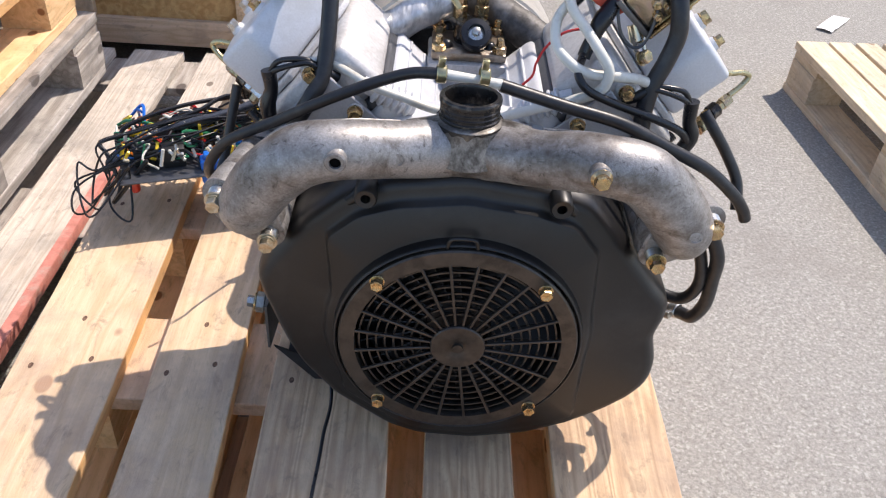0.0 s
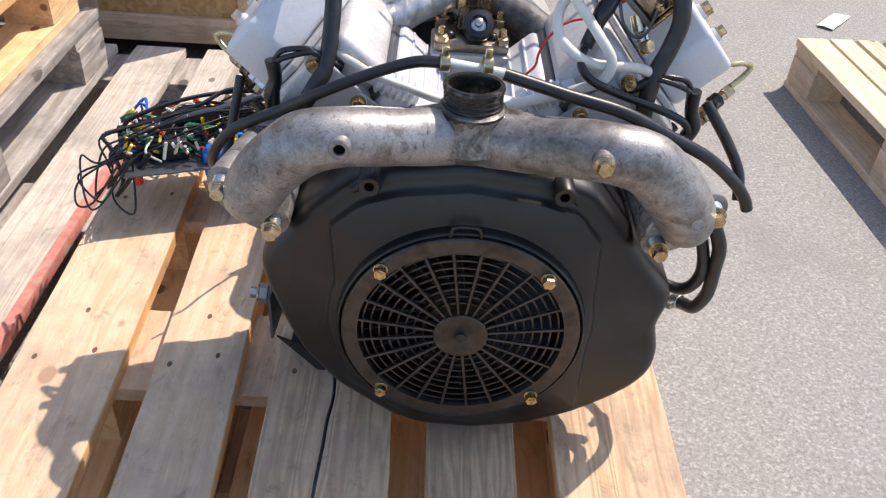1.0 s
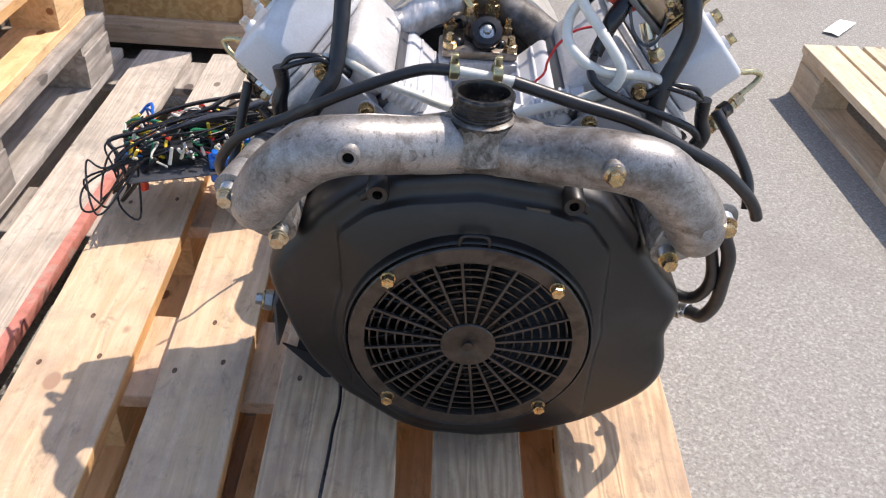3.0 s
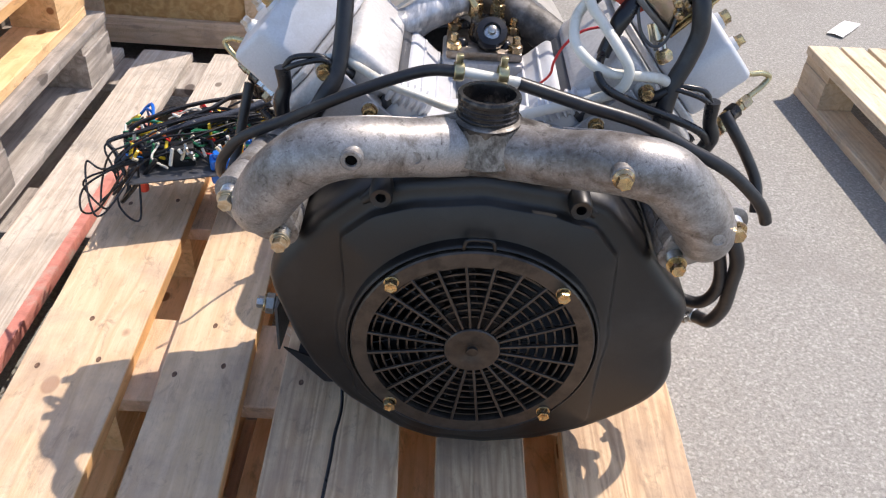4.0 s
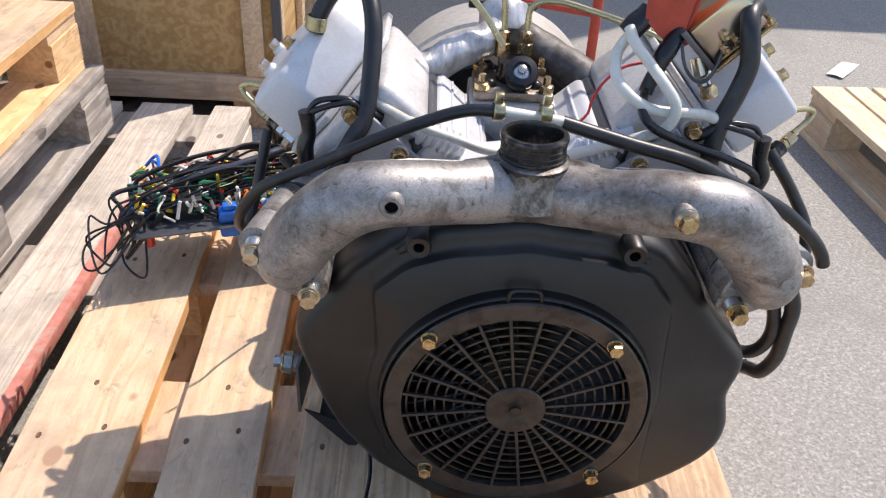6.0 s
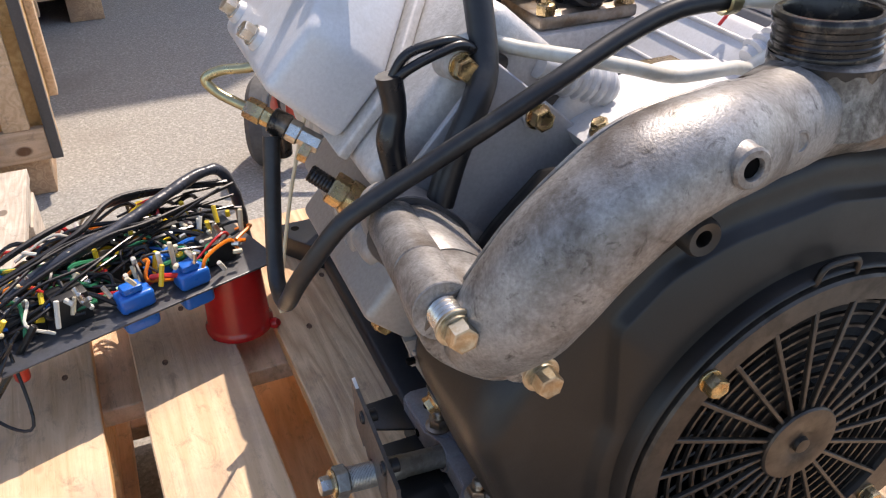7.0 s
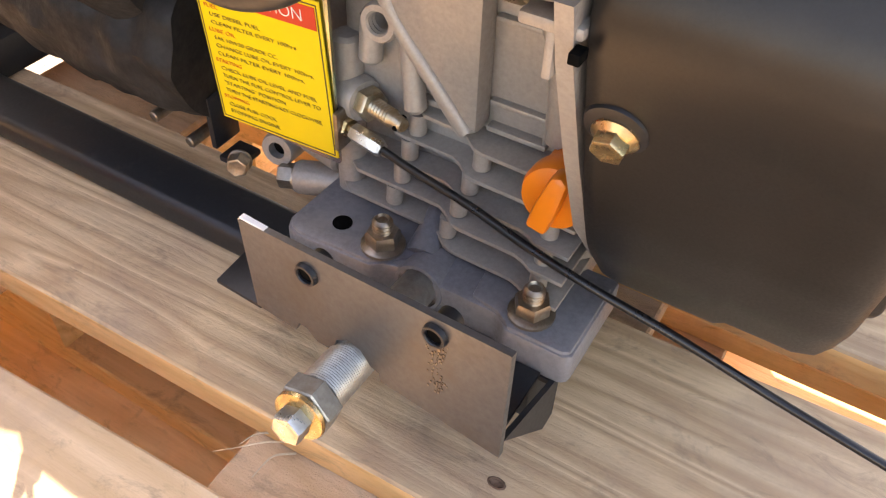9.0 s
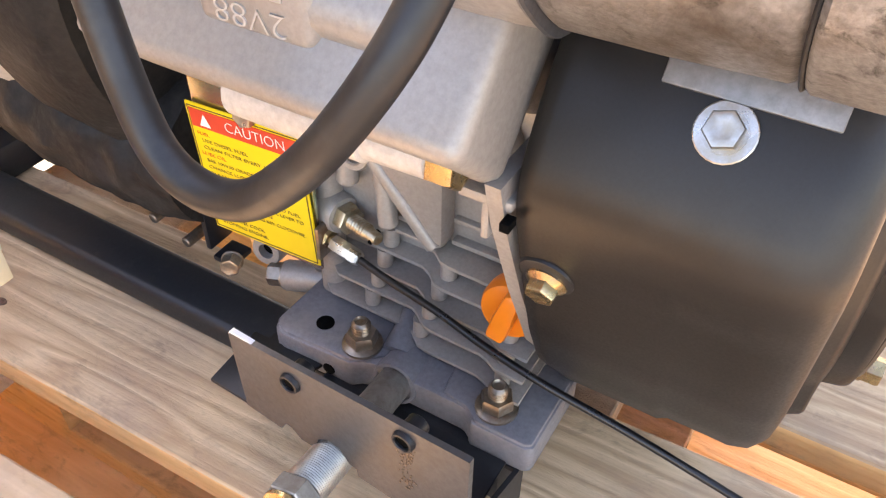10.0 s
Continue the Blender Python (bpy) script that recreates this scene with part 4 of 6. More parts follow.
def bank(s):
    out = Vector((s * OUT[0], 0, OUT[1]))
    tan = Vector((s * TAN[0], 0, TAN[1]))
    side = "cylinder"
    far = 0.008 if s > 0 else 0.0      # the right-hand head sits a little further out, under a deeper cover
    deep = 0.022 if s > 0 else 0.0
    cyl = part(side, bank_box(s, 0.07, 0.18, -0.075, 0.075, 0.15, 0.30, 0.006), M_GREYPLATE, engine, "finned cylinder under grey cooling sheets")
    part("valley_cover", bank_box(s, 0.10, 0.1700, 0.0, 0.080, 0.145, 0.30, 0.008), M_SILVER, cyl, "silver cooling duct cover")
    for k in range(3):
        part("duct_bead", bank_box(s, 0.112 + k * 0.020, 0.115 + k * 0.020, 0.079, 0.0822, 0.160, 0.29, 0.0010, segs=1), M_SILVER, cyl)
    head = part("cylinder_head", bank_box(s, 0.178, 0.2375 + far, -0.046, 0.078, 0.152, 0.318, 0.010), M_CAST, engine, "cast aluminium cylinder head")
    # lower head parts take the darker casing grey: their shade put into the colour
    part("head_shelf", bank_box(s, 0.170, 0.2090, -0.088, -0.040, 0.150, 0.300, 0.009), M_CASE, head)
    part("head_skirt", bank_box(s, 0.160, 0.200, -0.1095, -0.03, 0.1255, 0.268, 0.0055), M_CASE, head)
    part("gasket_flange", bank_prism(s, 0.238 + far, 0.2455 + far, [(-0.046, 0.183), (0.005, 0.181), (0.068, 0.231), (0.080, 0.246), (0.080, 0.322), (-0.046, 0.322)], 0.002), M_CAST, head)
    # intake port block that carries the manifold: an oval that sinks towards the head
    c0, c1 = side_point(s, 0.248, -0.046, 0), side_point(s, 0.190, -0.048, 0)
    drop = Vector((0.0, 0.125, -0.003))
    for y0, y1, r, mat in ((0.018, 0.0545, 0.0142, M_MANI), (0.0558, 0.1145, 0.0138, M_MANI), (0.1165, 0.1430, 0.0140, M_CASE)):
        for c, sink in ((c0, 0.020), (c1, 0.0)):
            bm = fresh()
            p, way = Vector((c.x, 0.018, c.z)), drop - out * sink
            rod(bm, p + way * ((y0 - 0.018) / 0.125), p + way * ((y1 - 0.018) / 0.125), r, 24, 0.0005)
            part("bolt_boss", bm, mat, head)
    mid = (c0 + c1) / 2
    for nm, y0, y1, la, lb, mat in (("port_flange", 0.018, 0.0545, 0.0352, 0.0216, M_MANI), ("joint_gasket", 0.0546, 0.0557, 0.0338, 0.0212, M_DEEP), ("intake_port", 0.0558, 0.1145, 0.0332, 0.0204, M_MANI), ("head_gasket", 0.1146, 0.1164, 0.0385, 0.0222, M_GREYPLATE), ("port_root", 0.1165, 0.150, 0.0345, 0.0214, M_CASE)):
        bm = fresh()
        rings = []
        for f, k in ((0, 0.94), (0.04, 1.0), (0.5, 1.0 + 0.02), (0.96, 1.0), (1, 0.95)):
            y = y0 + (y1 - y0) * f
            f_ = (y - 0.018) / 0.125
            o = mid + drop * f_ - out * (0.010 * f_)
            lo_ = la - 0.009 * f_
            ring = []
            for q in range(32):
                an = 2 * math.pi * q / 32
                ca, sa = math.cos(an), math.sin(an)
                ea = math.copysign(abs(ca) ** 0.75, ca) * lo_ * k
                eb = math.copysign(abs(sa) ** 0.75, sa) * lb * k
                ring.append(bm.verts.new((o.x + out.x * ea + tan.x * eb, y, o.z + out.z * ea + tan.z * eb)))
            rings.append(ring)
        for r0, r1 in zip(rings, rings[1:]):
            for q in range(32):
                bm.faces.new((r0[q], r0[(q + 1) % 32], r1[(q + 1) % 32], r1[q]))
        bm.faces.new(rings[0])
        bm.faces.new(rings[-1][::-1])
        bmesh.ops.recalc_face_normals(bm, faces=bm.faces)
        part(nm, bm, mat, head)
    for c in (c0, c1):
        bm = fresh()
        prof = [(0.0074 + 0.0008 * (k % 2), 0.0014 * k) for k in range(11)]
        lathe(bm, prof, (c.x, 0.019, c.z), (0, -1, 0), 24)
        b = part("manifold_bolt", bm, M_STEEL, mani, "zinc hex bolt with washers")
        bolt(b, (c.x, 0.0065, c.z), (0, -1, 0), 0.0061, M_GOLD if s > 0 else M_ZINC, washer=1.5, spring=True, height=0.0074, name="bolt_head", turn=0.25)
    # rocker cover
    cover = part("rocker_cover", bank_prism(s, 0.246 + far, 0.301 + deep, [(-0.040, 0.189), (0.006, 0.187), (0.066, 0.236), (0.074, 0.247), (0.074, 0.318), (-0.040, 0.318)], 0.008, 0.97), M_SILVER, engine, "silver painted rocker cover")
    for b, y in ((-0.022, 0.243), (0.018, 0.228), (0.060, 0.270), (-0.022, 0.300), (0.055, 0.300)):
        q = side_point(s, 0.2985 + deep, b, y)
        bm = fresh()
        lathe(bm, [(0.0085, 0), (0.0076, 0.005), (0.0070, 0.0065)], q, out, 20)
        part("cover_boss", bm, M_SILVER, cover)
        bolt(cover, q + out * 0.0065, out, 0.0052, M_GOLD if b > 0 or s > 0 else M_STEEL, washer=1.3, height=0.007)
    # injector return pipe: a small bent loop at the outer end
    slide = 0.032 if s > 0 else 0.0
    drop_y, drop_z = (0.010, -0.011) if s < 0 else (0.0, 0.0)
    e = [Vector((s * (x + slide), y + drop_y, z - slide * 0.2 + drop_z)) for x, y, z in ((0.236, 0.228, 0.398), (0.247, 0.234, 0.3945), (0.262, 0.242, 0.3925), (0.2715, 0.246, 0.387), (0.266, 0.242, 0.379), (0.256, 0.235, 0.373), (0.250, 0.231, 0.370))]
    part("return_pipe", hose(fresh(), e, 0.0032, 10), M_BRASS, head, "thin passivated steel pipe")
    f0 = Vector((s * (0.252 + slide), 0.232 + drop_y, 0.3715 - slide * 0.35 + drop_z))
    d = (Vector((s * (0.221 + slide), 0.213 + drop_y, 0.352 - slide * 0.35 + drop_z)) - f0).normalized()
    bm = fresh()
    lathe(bm, [(0.0066, 0), (0.0070, 0.003), (0.0070, 0.011), (0.0060, 0.0115), (0.0060, 0.017), (0.0052, 0.018)], f0, d, 6)
    part("union_nut", bm, M_GOLD, head)
    f1 = f0 + d * 0.017
    bm = fresh()
    rod(bm, f1, f1 + d * 0.012, 0.0085, 16, 0.001)
    rod(bm, f1 + d * 0.006, f1 + d * 0.006 + Vector((0, 0.003, -0.022)), 0.0062, 14, 0.001)
    part("injector", bm, M_NECK, head)
    bm = fresh()
    lathe(bm, [(0.0072, 0), (0.0072, 0.008), (0.0060, 0.009), (0.0060, 0.022)], f1 + d * 0.011, d, 6)
    part("injector_nut", bm, M_GOLD if s > 0 else M_STEEL, head)
    bm = fresh()
    lathe(bm, [(0.0085, 0), (0.0090, 0.002), (0.0085, 0.006)], f1 + d * 0.020 + Vector((0, 0, -0.008)), d, 6)
    part("clamp_nut", bm, M_GOLD, head)
    # stud below the injector
    st = Vector((s * 0.2010, 0.1925, 0.3065))
    dd = (Vector((s * 0.225, 0.197, 0.329)) - Vector((s * 0.214, 0.191, 0.320))).normalized()
    bm = fresh()
    lathe(bm, [(0.0115, 0), (0.0115, 0.008), (0.0100, 0.009)], st, dd, 24)
    lathe(bm, [(0.0105, 0.009), (0.0105, 0.018), (0.0095, 0.019)], st, dd, 6)
    n_ = part("stud_nut", bm, M_GOLD, head, "yellow zinc stud nut")
    bm = fresh()
    lathe(bm, [(0.0052 + 0.0005 * (k % 2), 0.017 + 0.0011 * k) for k in range(16)] + [(0.004, 0.0345)], st, dd, 16)
    part("stud", bm, M_SLEEVE, n_)
    # bolts on the front of the head
    for a_, b_, rr in ((0.2375, 0.0385, 0.0098), (0.1833, 0.0422, 0.0085)):
        q = side_point(s, a_, b_, 0.158 if a_ > 0.2 else 0.1500)
        bm = fresh()
        lathe(bm, [(rr + 0.002, 0), (rr, 0.006), (rr, 0.012), (rr - 0.0012, 0.0135)], q, (0, -1, 0), 24)
        part("front_boss", bm, M_CAST, head)
        bolt(head, q + Vector((0, -0.0135, 0)), (0, -1, 0), 0.0062, M_GOLD, washer=1.25, flange=False, height=0.0075)
    bm = fresh()
    rod(bm, (s * 0.2055, 0.205, 0.2530), (s * 0.2055, 0.1400, 0.2555), 0.0070, 20, 0.0012)
    rod(bm, (s * 0.2040, 0.215, 0.2540), (s * 0.2045, 0.162, 0.2545), 0.0090, 20, 0.0015)
    part("skirt_boss", bm, M_CAST, head)
    bolt(head, (s * 0.2055, 0.1400, 0.2555), (0, -1, 0.04), 0.0074, M_GOLD, washer=0, flange=False, height=0.0085)
    # grey cooling sheet between shroud and head, with a rolled bead
    sheet_ob = part("cooling_sheet", bank_box(s, 0.126, 0.228, -0.040, 0.0515, 0.1385, 0.1425, 0.001, segs=1), M_SHEET, cyl, "grey pressed cooling sheet")
    part("bead", rod(fresh(), side_point(s, 0.1295, -0.034, 0.1378), side_point(s, 0.1295, 0.046, 0.1378), 0.003, 10, 0.001), M_SHEET, sheet_ob)
    # exhaust port with clamping ribs towards the middle
    turn = Matrix.Translation((s * 0.0880, 0.222, 0.3720)) @ Matrix.Rotation(radians(13.0 * s), 4, 'Y')
    if s > 0:
        turn = turn @ Matrix.Rotation(radians(180), 4, 'Z')
    bm = fresh()
    box(bm, (-0.060, -0.022, -0.0175), (-0.002, 0.022, 0.0175), 0.006, turn, 3)
    port = part("exhaust_port", bm, M_SILVER, head)
    for k in range(4):
        bm = fresh()
        box(bm, (-0.030 + 0.002 * k, -0.0245, 0.0125 - k * 0.0080), (-0.003, -0.018, 0.0140 - k * 0.0080), 0.0006, turn, 1)
        part("port_rib", bm, M_SILVER, port)
    bm = fresh()
    box(bm, (-0.0020, -0.026, -0.0200), (0.0042, 0.026, 0.0205), 0.0020, turn, 2)
    part("port_flange", bm, M_CAST, port)
    return head, cover


head_l, cover_l = bank(-1)
head_r, cover_r = bank(1)

# crankcase
case = part("crankcase", box(fresh(), (-0.105, 0.134, 0.047), (0.088, 0.268, 0.236), 0.008, segs=3), M_CASE, engine, "cast aluminium crankcase with cooling ribs")
bm = fresh()
box(bm, (-0.080, 0.269, 0.078), (0.080, 0.372, 0.226), 0.010, segs=3)
part("rear_case", bm, M_CASE, case)
bm = fresh()
prism(bm, [(CX + (x - CX) * 1.022, CZ + (z - CZ) * 1.022) for x, z in OUTER if z < 0.25], 0.1232, 0.1285)
part("rear_flange", bm, M_CASE, case)
bm = fresh()
box(bm, (-0.075, 0.14, 0.237), (0.075, 0.345, 0.30), 0.012, segs=3)
part("top_case", bm, M_SILVER, case)


def yz_plate(outline, x0, x1, bevel=0.0):
    """A (y, z) outline drawn out along x."""
    bm = fresh()
    a = [bm.verts.new((x0, y, z)) for y, z in outline]
    b = [bm.verts.new((x1, y, z)) for y, z in outline]
    k = len(a)
    for i in range(k):
        bm.faces.new((a[i], a[(i + 1) % k], b[(i + 1) % k], b[i]))
    bm.faces.new(a[::-1])
    bm.faces.new(b)
    bmesh.ops.recalc_face_normals(bm, faces=bm.faces)
    return round_all(bm, bevel) if bevel else bm


def xy_plate(outline, z0, z1, bevel=0.0):
    """An (x, y) outline drawn out along z."""
    bm = fresh()
    a = [bm.verts.new((x, y, z0)) for x, y in outline]
    b = [bm.verts.new((x, y, z1)) for x, y in outline]
    k = len(a)
    for i in range(k):
        bm.faces.new((a[i], a[(i + 1) % k], b[(i + 1) % k], b[i]))
    bm.faces.new(a[::-1])
    bm.faces.new(b)
    bmesh.ops.recalc_face_normals(bm, faces=bm.faces)
    return round_all(bm, bevel) if bevel else bm


# sump ribs, each stepping outwards twice on its way to the shroud
for k in range(5):
    z = 0.0690 + 0.0138 * k
    rear, jog = (0.262, 0.258, 0.252, 0.238, 0.224)[k], 0.200 - 0.002 * k
    front = 0.134
    o = [(-0.100, rear + 0.004), (-0.117, rear), (-0.1215, rear - 0.006), (-0.1225, jog + 0.007), (-0.1250, jog + 0.002), (-0.1300, jog - 0.004), (-0.1312, jog - 0.009), (-0.1318, 0.160), (-0.1335, 0.155),
         (-0.1365, 0.150), (-0.1372, front), (-0.100, front)]
    o = [(x + (0.0022 * k if x < -0.101 else 0.0), y) for x, y in o]
    part("cooling_rib", xy_plate(o, z - 0.0011, z + 0.0011, 0.0005), M_CASE, case)
for k in range(4):          # cast pins that tie the ribs together
    z = 0.0690 + 0.0138 * k
    for y, x in ((0.232 - 0.003 * k, -0.1165), (0.198 - 0.004 * k, -0.1225), (0.147, -0.1290)):
        bm = fresh()
        rod(bm, (x + 0.0022 * k, y, z + 0.0016), (x + 0.0022 * k + 0.0006, y, z + 0.0122), 0.0042, 12)
        part("rib_pin", bm, M_CASE, case)
# webs that carry the cylinder
part("web", yz_plate([(0.246, 0.240), (0.189, 0.240), (0.1885, 0.128), (0.197, 0.126), (0.206, 0.138), (0.233, 0.174)], -0.1185, -0.104, 0.004), M_CASE, case)
bm = fresh()
hose(bm, [(-0.114, 0.243, 0.200), (-0.1155, 0.232, 0.174), (-0.1165, 0.2085, 0.146), (-0.1165, 0.1940, 0.1285)], 0.0045, 14, 8)
part("web_edge", bm, M_CASE, case)
bm = fresh()
hose(bm, [(-0.106, 0.190, 0.222), (-0.108, 0.176, 0.208), (-0.111, 0.160, 0.188), (-0.114, 0.154, 0.165), (-0.115, 0.152, 0.140)], 0.0065, 14, 8, radii=[0.012, 0.010, 0.0075, 0.0062, 0.0062])
part("strut", bm, M_CASE, case)
for (x0, y0, z0), (x1, y1, z1), r in (((-0.108, 0.229, 0.165), (-0.114, 0.2215, 0.126), 0.0052), ((-0.109, 0.2465, 0.166), (-0.112, 0.2465, 0.142), 0.0056), ((-0.108, 0.262, 0.150), (-0.110, 0.262, 0.052), 0.0075)):
    bm = fresh()
    rod(bm, (x0, y0, z0), (x1, y1, z1), r, 14, 0.002)
    part("strut", bm, M_CASE, case)
bm = fresh()                # raised frame of the side panel
for lo, hi in (((-0.1100, 0.160, 0.1270), (-0.1040, 0.1885, 0.1300)), ((-0.1085, 0.160, 0.1395), (-0.1040, 0.1885, 0.1425)), ((-0.1100, 0.160, 0.1300), (-0.1040, 0.1622, 0.180)), ((-0.1085, 0.160, 0.1790), (-0.1040, 0.1885, 0.1815)),
               ((-0.1085, 0.1975, 0.1275), (-0.1040, 0.222, 0.1310)), ((-0.1085, 0.205, 0.1400), (-0.1040, 0.222, 0.1430))):
    box(bm, lo, hi, 0.001)
part("panel_frame", bm, M_CASE, case)
bm = fresh()                # slotted lug where the cylinder's skirt meets the shroud
box(bm, (-0.1940, 0.1210, 0.2345), (-0.1820, 0.1400, 0.2385), 0.0012)
box(bm, (-0.1930, 0.1290, 0.2200), (-0.1760, 0.1320, 0.2350), 0.001)
lug = part("slotted_lug", bm, M_CASE, case)
bm = fresh()
box(bm, (-0.1985, 0.1195, 0.2305), (-0.1930, 0.1230, 0.2340), 0.0005)
part("lug_slot", bm, M_HOLE, lug)

# threaded boss, and the stop screw in its own boss
bm = fresh()
lathe(bm, [(0.0092, -0.006), (0.0088, 0.0125), (0.0080, 0.0140), (0.0056, 0.0140), (0.0048, 0.0130), (0.0053, 0.0118), (0.0047, 0.0106), (0.0052, 0.0094), (0.0046, 0.0082), (0.0050, 0.0070), (0.004, 0.002)], (-0.1065, 0.2372, 0.1665), (-1, -0.05, 0.1), 24, cap=False)
part("threaded_boss", bm, M_CASE, case)
STOP, STOP_D = Vector((-0.1080, 0.2645, 0.1195)), (-0.30, -0.95, 0.06)
bm = fresh()
lathe(bm, [(0.0112, -0.004), (0.0108, 0.0140), (0.0098, 0.0158)], STOP, STOP_D, 24)
sb = part("stop_boss", bm, M_CASE, case)
bm = fresh()
lathe(bm, [(0.0076, 0.0155), (0.0082, 0.0163), (0.0082, 0.0215), (0.0074, 0.0225)], STOP, STOP_D, 6)
lathe(bm, [(0.0040 + 0.0005 * (k % 2), 0.0220 + 0.0010 * k) for k in range(14)] + [(0.0034, 0.0370), (0.0034, 0.0425), (0.0028, 0.0433)], STOP, STOP_D, 18)
screw = part("stop_screw", bm, M_ZINC, sb, "yellow zinc adjusting screw")
e = STOP + Vector(STOP_D).normalized() * 0.0400
part("screw_hole", rod(fresh(), e + Vector((-0.0040, 0, -0.0010)), e + Vector((0.0040, 0, 0.0010)), 0.0013, 10), M_HOLE, screw)

# orange oil filler cap
cap_m = Matrix.Translation((-0.1290, 0.1425, 0.1318)) @ basis((-1, -0.05, 0.12))
bm = fresh()
lathe(bm, [(0.0120, -0.020), (0.0120, 0.0), (0.0138, 0.001), (0.0142, 0.003), (0.0142, 0.009), (0.0132, 0.0118), (0.0085, 0.0130)], (-0.1290, 0.1425, 0.1318), (-1, -0.05, 0.12), 36)
cap = part("oil_filler_cap", bm, M_ORANGE, case, "orange plastic oil filler cap")
bm = fresh()
prism(bm, [(-0.0044, -0.0118), (0.0044, -0.0118), (0.0046, 0.0), (0.0036, 0.0138), (0.0, 0.0160), (-0.0036, 0.0138), (-0.0046, 0.0)], 0.0105, 0.0205)
bmesh.ops.transform(bm, matrix=cap_m @ Matrix(((1, 0, 0, 0), (0, 0, 1, 0), (0, 1, 0, 0), (0, 0, 0, 1))), verts=bm.verts)
bmesh.ops.rotate(bm, cent=cap_m.translation, matrix=Matrix.Rotation(radians(-14), 3, Vector((-1, -0.05, 0.12)).normalized()), verts=bm.verts)
bmesh.ops.recalc_face_normals(bm, faces=bm.faces)
round_all(bm, 0.0018)
part("cap_grip", bm, M_ORANGE, cap)

# drilled lug, drain boss and the small bracket below the starter
bm = fresh()
lathe(bm, [(0.0105, -0.012), (0.0100, 0.010), (0.0092, 0.0115), (0.0050, 0.0115), (0.0048, 0.004)], (-0.0920, 0.3215, 0.0530), (-1, -0.15, 0.15), 24, cap=False)
lg = part("drilled_lug", bm, M_CASE, case)
part("lug_hole", lathe(fresh(), [(0.0050, 0), (0.0050, 0.001)], (-0.0970, 0.3207, 0.0538), (-1, -0.15, 0.15), 16), M_HOLE, lg)
bm = fresh()
rod(bm, (-0.086, 0.330, 0.062), (-0.096, 0.322, 0.060), 0.0070, 12)
rod(bm, (-0.090, 0.306, 0.062), (-0.098, 0.276, 0.064), 0.0085, 14, 0.002)
part("lug_arm", bm, M_CASE, lg)
bm = fresh()
lathe(bm, [(0.0098, -0.028), (0.0096, -0.002), (0.0088, 0.0)], (-0.1040, 0.3060, 0.0430), (-0.35, 0.92, -0.05), 20)
db = part("drain_boss", bm, M_CASE, case)
bolt(db, (-0.1040, 0.3060, 0.0430), (-0.35, 0.92, -0.05), 0.0066, M_NUT, washer=1.2, height=0.0085)
bm = fresh()
box(bm, (-0.1130, 0.3560, 0.0460), (-0.0930, 0.3600, 0.0800), 0.001)
box(bm, (-0.1130, 0.3400, 0.0380), (-0.0950, 0.3560, 0.0420), 0.001)
box(bm, (-0.1000, 0.3602, 0.0640), (-0.0800, 0.4000, 0.0680), 0.001)
sbk = part("starter_bracket", bm, M_BLACKSTEEL, case)
bolt(sbk, (-0.1120, 0.3400, 0.0450), (-0.85, -0.45, 0.15), 0.0058, M_NUT, washer=1.2, height=0.008)
for y, z, x in ((0.412, 0.0430, -0.094), (0.380, 0.0400, -0.098)):
    bm = fresh()
    rod(bm, (x + 0.030, y - 0.004, z + 0.004), (x - 0.014, y, z), 0.0038, 12, 0.0008)
    part("terminal_pin", bm, M_NUT, sbk)

